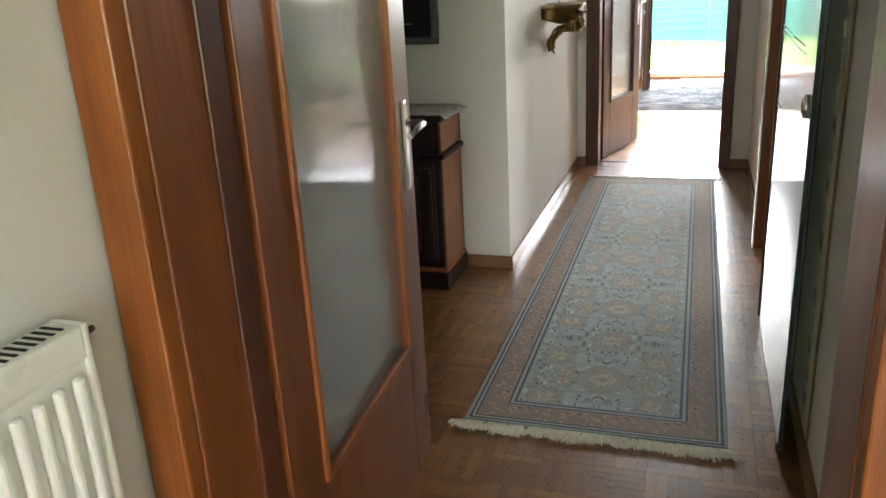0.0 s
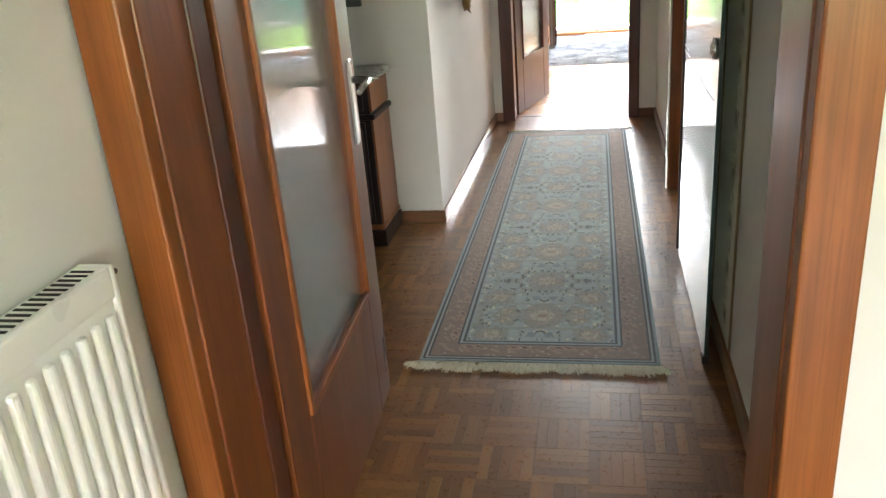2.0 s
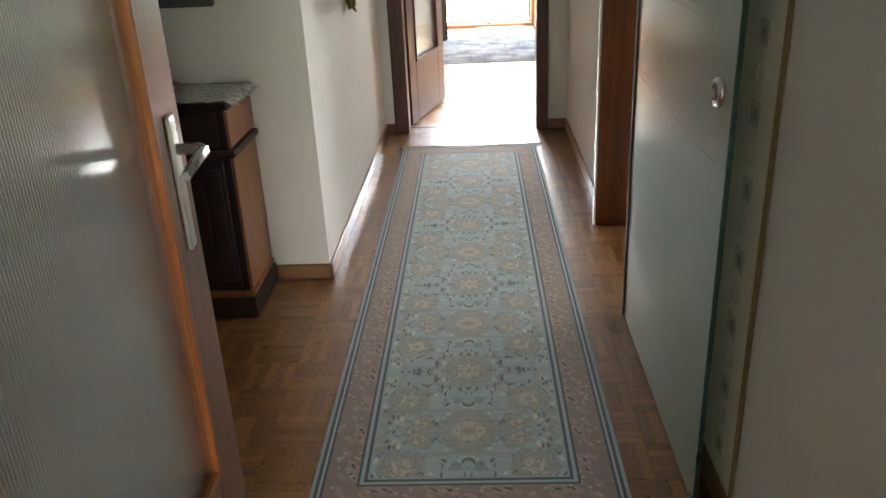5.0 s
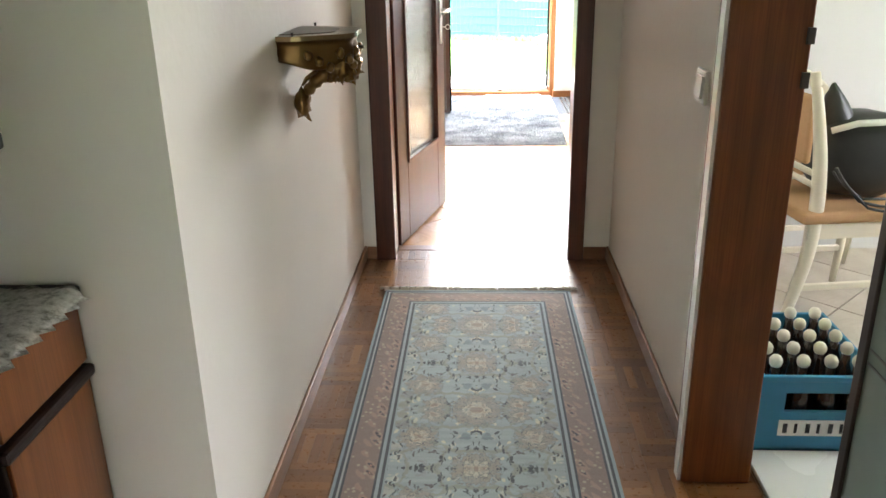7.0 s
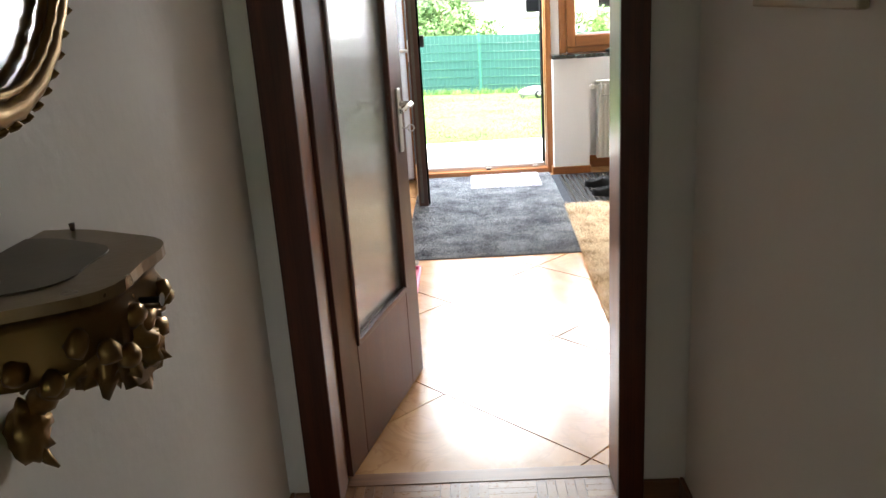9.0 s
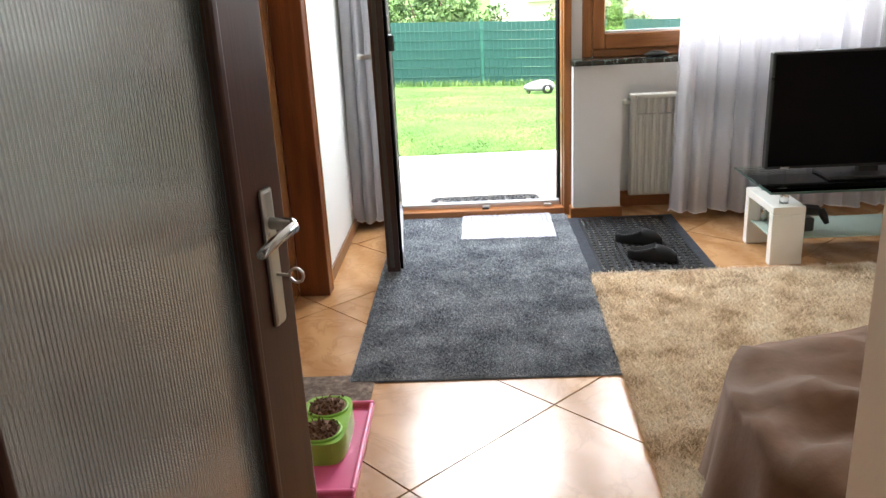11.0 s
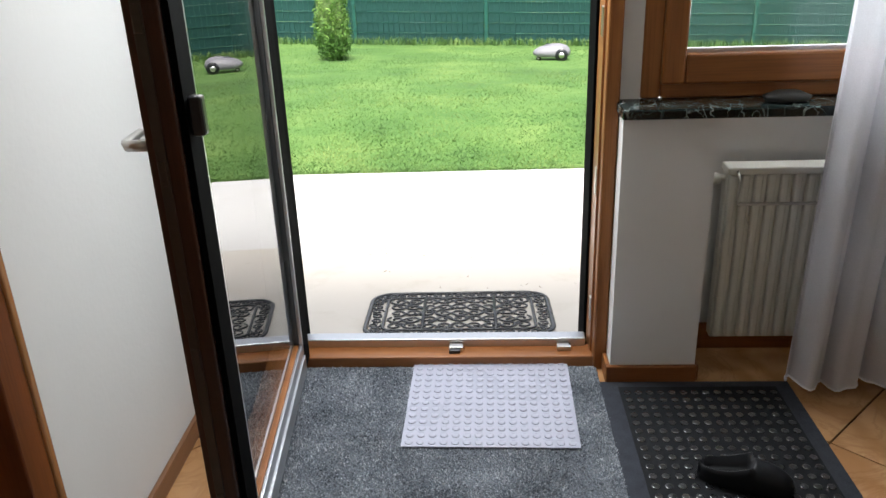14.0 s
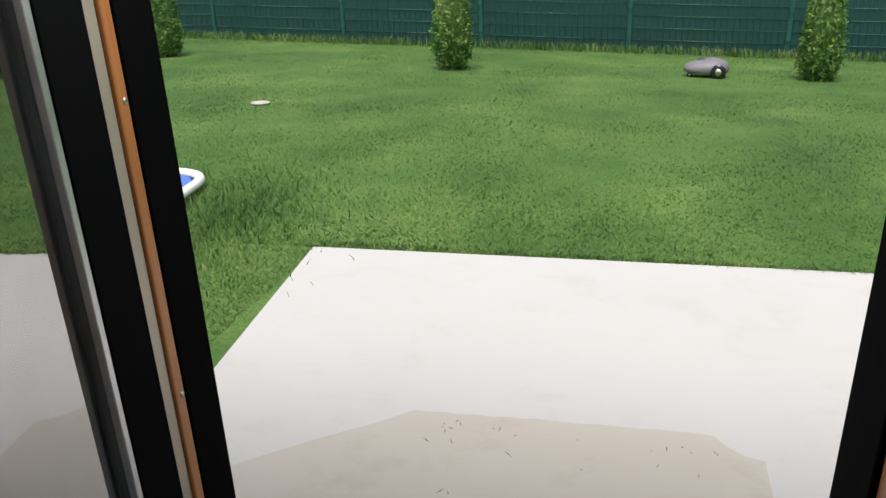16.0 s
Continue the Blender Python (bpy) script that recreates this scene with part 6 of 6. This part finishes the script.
per = rounded(W2 - 0.027, D2 - 0.025, 0.05, 10)
tot = 0
last = None
for p in per + per[:1]:
    if last is not None:
        sl = math.dist(p, last)
        k0 = max(1, round(sl / 0.042))
        for q in range(k0):
            c0 = [last[i] + (p[i] - last[i]) * (q + 0.5) / k0 for i in range(2)]
            if sl > 0.03 or tot % 3 == 0:
                part("scroll", tube(spiral(c0[0], c0[1], 0.021, tot * 2.1, 1.2, 1 if tot % 2 else -1), 0.004, 5, flat=0.7), RUBBER, dm)
            tot += 1
    last = p
for i in range(9):
    for j in range(5):
        x, y = -0.205 + i * 0.0513, -0.118 + j * 0.059
        part("scroll", tube(spiral(x, y, 0.031, (i * 1.3 + j * 2.2) if i < 4 else math.pi - (8 - i) * 1.3 - j * 2.2, 1.25, 1 if i < 4 else -1), 0.0045, 5, flat=0.7), RUBBER, dm)
        if i < 8:
            part("bar", tube([(x + 0.01, y + 0.02 * (-1) ** (i + j), 0.006), (x + 0.026, y, 0.006), (x + 0.042, y - 0.02 * (-1) ** (i + j), 0.006)], 0.004, 5, flat=0.7), RUBBER, dm)
for x in (-0.118, 0.118):
    part("bar", tube([(x, -0.155, 0.006), (x, 0.155, 0.006)], 0.006, 5, flat=0.7), RUBBER, dm)

# fence: steel posts, wire panels, woven green strips
fence = thing("garden_fence", "green wire panel fence woven with opaque green strips", "fence")
FY, FH = 23.5, 1.38
for k in range(-5, 6):
    x0 = 0.38 + 2.5 * k
    z0 = ground_z(x0, FY)
    part("post", box(x0 - 0.03, x0 + 0.03, FY - 0.02, FY + 0.02, z0 - 0.3, z0 + FH + 0.04, 0.004), WIREGREEN, fence)
    zm = ground_z(x0 + 1.25, FY)
    sl = (ground_z(x0 + 2.5, FY) - z0) / 2.5
    sh_ = Matrix.Identity(4)
    sh_[2][0] = sl
    pm = Matrix.Translation((x0 + 1.25, FY, zm)) @ sh_
    for r in range(7):
        part("woven_strip", turned(box(-1.215, 1.215, -0.004 + 0.003 * (r % 2), 0.004 + 0.003 * (r % 2), 0.02 + r * 0.194, 0.02 + r * 0.194 + 0.188), pm), FENCEGREEN, fence)
        part("wire", turned(tube([(-1.22, -0.014, 0.015 + r * 0.194), (1.22, -0.014, 0.015 + r * 0.194)], 0.0045, 5), pm), WIREGREEN, fence)
    uw = bmesh.new()
    for q in range(25):
        x = -1.2 + q * 0.1
        tube([(x, -0.017, 0.0), (x, -0.017, FH)], 0.003, 4, bm=uw)
    o = part("upright_wire_field", turned(uw, pm), WIREGREEN, fence)
    o["kind"] = "stuff"
    for z in (0.25, 0.7, 1.2):
        part("clamp", box(x0 - 0.034, x0 + 0.034, FY - 0.034, FY - 0.018, z0 + z, z0 + z + 0.05, 0.003), WIREGREEN, fence)


def leaf_cloud(name, centres, radii, count, size, mat, parent=None):
    """Many small leaf blades spread through overlapping clumps."""
    c = np.array(centres)[rng.integers(0, len(centres), count)]
    r = np.array(radii)
    d = rng.normal(0, 1, (count, 3))
    d /= np.linalg.norm(d, axis=1)[:, None]
    p = c + d * r * (rng.random(count) ** 0.4)[:, None]
    n_ = count
    a = rng.normal(0, 1, (n_, 3))
    a /= np.linalg.norm(a, axis=1)[:, None]
    b = np.cross(a, d)
    b /= np.linalg.norm(b, axis=1)[:, None] + 1e-6
    s = (size * rng.uniform(0.5, 1.4, n_))[:, None]
    v = np.concatenate([p - a * s, p - b * s * 0.45, p + a * s, p + b * s * 0.45], 0)
    i = np.arange(n_)
    me = bpy.data.meshes.new(name)
    me.from_pydata(v.tolist(), [], np.stack([i, i + n_, i + 2 * n_, i + 3 * n_], 1).tolist())
    me.materials.append(mat)
    o = new(name, me)
    if parent is not None:
        o.parent = parent
    return o


def thuja(x, y, h, r):
    t_ = thing("thuja", "small columnar thuja with dense yellow-green foliage on the lawn", "tree", "thujas on the lawn")
    z = ground_z(x, y)
    part("trunk", tube([(x, y, z - 0.05), (x + 0.01, y, z + h * 0.5), (x, y, z + h * 0.93)], [0.035, 0.022, 0.006], 8), BARK, t_)
    cs, k = [], 0
    for i in range(90):
        u = (i + 0.5) / 90
        prof = r * min(1.0, 0.55 + u * 3.0) * (1 - max(0, u - 0.25) / 0.78) ** 0.75
        a = i * 2.4
        cs.append((x + prof * 0.72 * math.cos(a), y + prof * 0.72 * math.sin(a), z + 0.05 + u * (h - 0.1)))
    o = leaf_cloud("crown", cs, (0.10, 0.10, 0.13), 15000, 0.022, THUJA, t_)
    inner = lathe([(r * 0.4, 0.05), (r * 0.72, h * 0.2), (r * 0.62, h * 0.5), (r * 0.3, h * 0.8), (0.02, h * 0.95)], 14, centre=(x, y, z))
    for v in inner.verts:
        v.co += Vector((noise.noise(v.co * 7), noise.noise(v.co * 7 + Vector((5, 0, 0))), 0)) * 0.05
    part("inner_foliage", inner, LEAVES, t_)
    return t_


thuja(-2.0, 20.6, 1.75, 0.31)
thuja(2.72, 20.6, 1.55, 0.30)
thuja(-6.6, 21.0, 1.6, 0.30)

# robot mower
mz = ground_z(1.36, 20.6)
mw = thing("robot_mower", "grey robot lawn mower with dark wheels on the lawn", "lawn mower", m=pose(1.36, 20.6, mz + 0.02, 0, 0, 172) @ Matrix.Diagonal((0.8, 0.8, 0.8, 1)))
sb = bmesh.new()
bmesh.ops.create_uvsphere(sb, u_segments=28, v_segments=14, radius=1)
for v in sb.verts:
    q = v.co
    e = (abs(q.x) ** 2.6 + abs(q.y) ** 2.6) ** (1 / 2.6) / max(1e-6, math.hypot(q.x, q.y))
    v.co = Vector((0.36 * q.x / max(e, 0.75), 0.25 * q.y / max(e, 0.75), 0.12 + max(-0.06, (0.16 - 0.05 * q.x) * q.z)))
for f in sb.faces:
    f.smooth = True
part("shell", sb, MOWERGREY, mw)
part("top_cover", lathe([(0.13, 0.22), (0.135, 0.245), (0.10, 0.27), (0.03, 0.275)], 20, squash=(1.2, 0.8)), plain("dark_cover", (0.05, 0.05, 0.06), 0.3), mw)
for sx, sy, r in ((-0.2, 0.24, 0.12), (-0.2, -0.24, 0.12), (0.24, 0.12, 0.045), (0.24, -0.12, 0.045)):
    wl = part("wheel", turned(lathe([(r * 0.6, -0.022), (r, -0.018), (r, 0.018), (r * 0.6, 0.022)], 20), pose(sx, sy, r - 0.02, 90, 0, 0)), RUBBER, mw)
    part("hub", turned(lathe([(r * 0.45, -0.026), (r * 0.5, 0.0), (r * 0.45, 0.026)], 14), pose(sx, sy, r - 0.02, 90, 0, 0)), NICKEL, wl)

# paddling pool
zp = ground_z(-3.4, 14.6)
pl = thing("paddling_pool", "blue paddling pool with a pale rim lying on the lawn", "pool")
def pool_outline(s):
    return [(-3.42 + 0.86 * s * math.copysign(abs(math.cos(a)) ** 0.45, math.cos(a)), 14.55 + 0.42 * s * math.copysign(abs(math.sin(a)) ** 0.45, math.sin(a))) for a in np.linspace(0, 2 * math.pi, 48, endpoint=False)]
part("liner", prism(pool_outline(0.93), zp, zp + 0.07), POOLBLUE, pl)
part("rim", tube([(x, y, zp + 0.075) for x, y in pool_outline(1.0)], 0.035, 8, closed=True), WHITELAC, pl, "pale rounded rim")
tagged(part("stone_plate", turned(lathe([(0.10, 0), (0.11, 0.008), (0.09, 0.012)], 18, squash=(1, 0.8)), pose(-3.45, 17.6, ground_z(-3.45, 17.6) + 0.003)), SLAB2, None), "small pale stone plate lying in the lawn", "stone")

# behind the fence: bushes and a neighbour's house
for i, (x, y, h, r) in enumerate(((-7.5, 25.6, 2.6, 1.5), (-4.6, 25.2, 2.1, 1.3), (-2.2, 25.8, 1.9, 1.3), (0.1, 25.0, 1.9, 1.1), (-0.9, 26.6, 2.6, 1.2), (3.6, 25.4, 1.9, 1.3), (6.2, 26.0, 2.4, 1.6), (9.4, 26.2, 2.8, 1.8))):
    b = thing("garden_bush", "loose green bush behind the green fence", "bush", "bushes behind the fence")
    zb = ground_z(x, y)
    for q in range(5):
        a = q * 1.3 + i
        part("branch", tube([(x, y, zb - 0.05), (x + 0.25 * r * math.cos(a), y + 0.25 * r * math.sin(a), zb + h * 0.4), (x + 0.6 * r * math.cos(a), y + 0.6 * r * math.sin(a), zb + h * 0.75)], [0.04, 0.025, 0.008], 6), BARK, b)
    cs = [(x + rng.normal(0, r * 0.45), y + rng.normal(0, r * 0.35), zb + h * rng.uniform(0.25, 0.95)) for _ in range(26)]
    leaf_cloud("crown", cs, (0.34, 0.34, 0.3), 5200, 0.055, LEAVES, b)
hs = thing("neighbour_house", "cream rendered neighbouring house with a brown tiled roof", "house")
part("wall", box(1.2, 13.0, 36, 46, -1.4, 4.2), HOUSEWALL, hs)
rf = bmesh.new()
v = [rf.verts.new(p) for p in ((0.6, 35.4, 4.0), (13.6, 35.4, 4.0), (13.6, 46.6, 4.0), (0.6, 46.6, 4.0), (0.6, 41, 8.2), (13.6, 41, 8.2))]
for f in ((0, 1, 5, 4), (2, 3, 4, 5), (1, 2, 5), (3, 0, 4), (3, 2, 1, 0)):
    rf.faces.new([v[i] for i in f])
part("roof", rf, ROOFTILE, hs)
for x in (2.4, 5.2, 8.6, 11.0):
    wd = part("window", box(x, x + 1.1, 35.93, 36.02, 0.6, 2.0, 0.02), WHITELAC, hs)
    part("window_pane", box(x + 0.1, x + 1.0, 35.9, 35.94, 0.7, 1.9), SCREEN, wd)
    part("window_sill", box(x - 0.08, x + 1.18, 35.86, 36.0, 0.52, 0.6, 0.01), SLAB, wd)
# trees and hedge seen in the start room's window
for i, (x, y, h) in enumerate(((-6, -22, 7), (0, -25, 8), (7, -23, 7.5), (14, -24, 8))):
    b = thing("garden_tree", "broad green tree at the back of the garden", "tree", "trees at the back")
    part("trunk", tube([(x, y, -0.3), (x + 0.1, y, h * 0.35), (x, y, h * 0.7)], [0.2, 0.14, 0.05], 8), BARK, b)
    cs = [(x + rng.normal(0, 1.5), y + rng.normal(0, 1.2), h * rng.uniform(0.35, 1.0)) for _ in range(30)]
    leaf_cloud("crown", cs, (0.8, 0.8, 0.7), 4000, 0.14, LEAVES, b)

# ---- floors laid piece by piece ----
SQ = 0.1435
strip_mesh = bpy.data.meshes.new("parquet_strip")
bm = box(-SQ / 2 + 0.0004, SQ / 2 - 0.0004, -SQ / 10 + 0.0003, SQ / 10 - 0.0003, -0.008, 0.0)
bm.to_mesh(strip_mesh)
bm.free()
strip_mesh.materials.append(PARQUET)
floor = thing("floor", "oak mosaic parquet laid in basket weave", "floor", kind="structure")
rv, rf, near = [], [], 0
for i in range(-15, 6):
    for j in range(-5, 30):
        cx, cy = 0.034 + SQ / 2 + SQ * i, 2.821 + SQ * 0.5 + SQ * j
        if cx > 0.62 and not 4.42 < cy < 5.2 or cx < -2.2 or cy > 6.96 or cx > 0.74 or (cx < -0.6 and cy > 4.8) or (cy < 2.36 and not -0.45 < cx < 0.45):
            continue
        for k in range(5):
            o = (k - 2) * SQ / 5
            lie = (i + j) % 2 == 0
            x, y = (cx, cy + o) if lie else (cx + o, cy)
            if near < 300 and -0.42 < cx < 0.5 and 2.4 < cy < 3.9:
                s = new("parquet_strip", strip_mesh)
                s.parent, s.location, s.rotation_euler = floor, (x, y, 0), (0, 0, 0 if lie else math.pi / 2)
                near += 1
            else:
                hx, hy = (SQ / 2 - 0.0004, SQ / 10 - 0.0003) if lie else (SQ / 10 - 0.0003, SQ / 2 - 0.0004)
                n0 = len(rv)
                rv += [(x - hx, y - hy, 0), (x + hx, y - hy, 0), (x + hx, y + hy, 0), (x - hx, y + hy, 0), (x - hx, y - hy, -0.008), (x + hx, y - hy, -0.008), (x + hx, y + hy, -0.008), (x - hx, y + hy, -0.008)]
                rf += [(n0, n0 + 1, n0 + 2, n0 + 3), (n0, n0 + 4, n0 + 5, n0 + 1), (n0 + 1, n0 + 5, n0 + 6, n0 + 2), (n0 + 2, n0 + 6, n0 + 7, n0 + 3), (n0 + 3, n0 + 7, n0 + 4, n0)]
me = bpy.data.meshes.new("parquet_field")
me.from_pydata(rv, [], rf)
me.materials.append(PARQUET)
o = new("parquet_field", me)
o.parent = floor
o["kind"] = "stuff"
structure("floor_start_room", box(-0.47, 3.3, -2.45, 2.37, -0.008, 0.0), plain("start_room_laminate", (0.36, 0.24, 0.14), 0.3, 0.2, 18), "brown floor of the start room", "floor")


def tiled(root, mat, s, u0, v0, x0, x1, y0, y1, joint=0.006):
    """Square tiles laid cornerwise, cut at the walls."""
    r = math.sqrt(0.5)
    for i in range(-40, 40):
        for j in range(-40, 40):
            ua, va = u0 + i * s + joint / 2, v0 + j * s + joint / 2
            ub, vb = ua + s - joint, va + s - joint
            poly = [((u + v) * r, (u - v) * r) for u, v in ((ua, va), (ub, va), (ub, vb), (ua, vb))]
            cut = clip(poly[::-1], x0, x1, y0, y1)
            if len(cut) >= 3:
                area = abs(sum(a[0] * b[1] - b[0] * a[1] for a, b in zip(cut, cut[1:] + cut[:1]))) / 2
                if area > 0.0002:
                    part("tile", prism(cut, -0.007, 0.0), mat, root)


f2 = thing("floor_living_room", "large orange marbled tiles laid cornerwise with dark joints", "floor", kind="structure")
tiled(f2, TILE, 0.663, 6.574, -6.067, -0.82, 3.4, 7.023, 11.38)
f3 = thing("floor_kitchen", "beige kitchen tiles laid cornerwise", "floor", kind="structure")
tiled(f3, KTILE, 0.42, 5.0, -3.0, 0.745, 2.6, 4.3, 7.35)
structure("floor_kitchen_rest", box(2.6, 3.4, 2.43, 7.35, -0.007, 0.0), KTILE, "beige kitchen floor along the window", "floor")
structure("floor_kitchen_front", box(0.745, 2.6, 2.43, 4.3, -0.007, 0.0), KTILE, "beige kitchen floor", "floor")
structure("threshold_strip", box(-0.395, 0.403, 6.866, 6.927, -0.008, 0.002, 0.001), BASEWOOD_X, "brown joint strip in the doorway", "trim")


# ---- depth of the plan: every run along the hall is 4.5 per cent longer than written above ----
def deepen(root, k=1.045, y0=4.74):
    """Sets a thing at its full depth: walls and built-in things grow with the plan, turned loose things only move."""
    m = root.matrix_world
    if abs(m.to_3x3().determinant() - 1) > 1e-4 or abs(m[0][0] - 1) > 1e-6 or abs(m[1][1] - 1) > 1e-6:
        root.location.y = y0 + k * (root.location.y - y0)
        return
    ly = root.location.y
    for ob in [root] + list(root.children_recursive):
        if ob.type == "LIGHT":
            ob.location.y = y0 + k * (ob.location.y - y0)
        if ob.type != "MESH":
            continue
        if ob is not root and ob.matrix_local != Matrix.Identity(4):
            ob.location.y = y0 + k * (ob.location.y + ly - y0) - ly
            continue
        co = np.empty(len(ob.data.vertices) * 3, dtype=np.float32)
        ob.data.vertices.foreach_get("co", co)
        co[1::3] = y0 + k * (co[1::3] + ly - y0) - ly
        ob.data.vertices.foreach_set("co", co)
        ob.data.update()


bpy.context.view_layer.update()
for ob in [o for o in scene.objects if o.parent is None and o.type != "CAMERA" and o not in (floor, f2)]:
    deepen(ob)
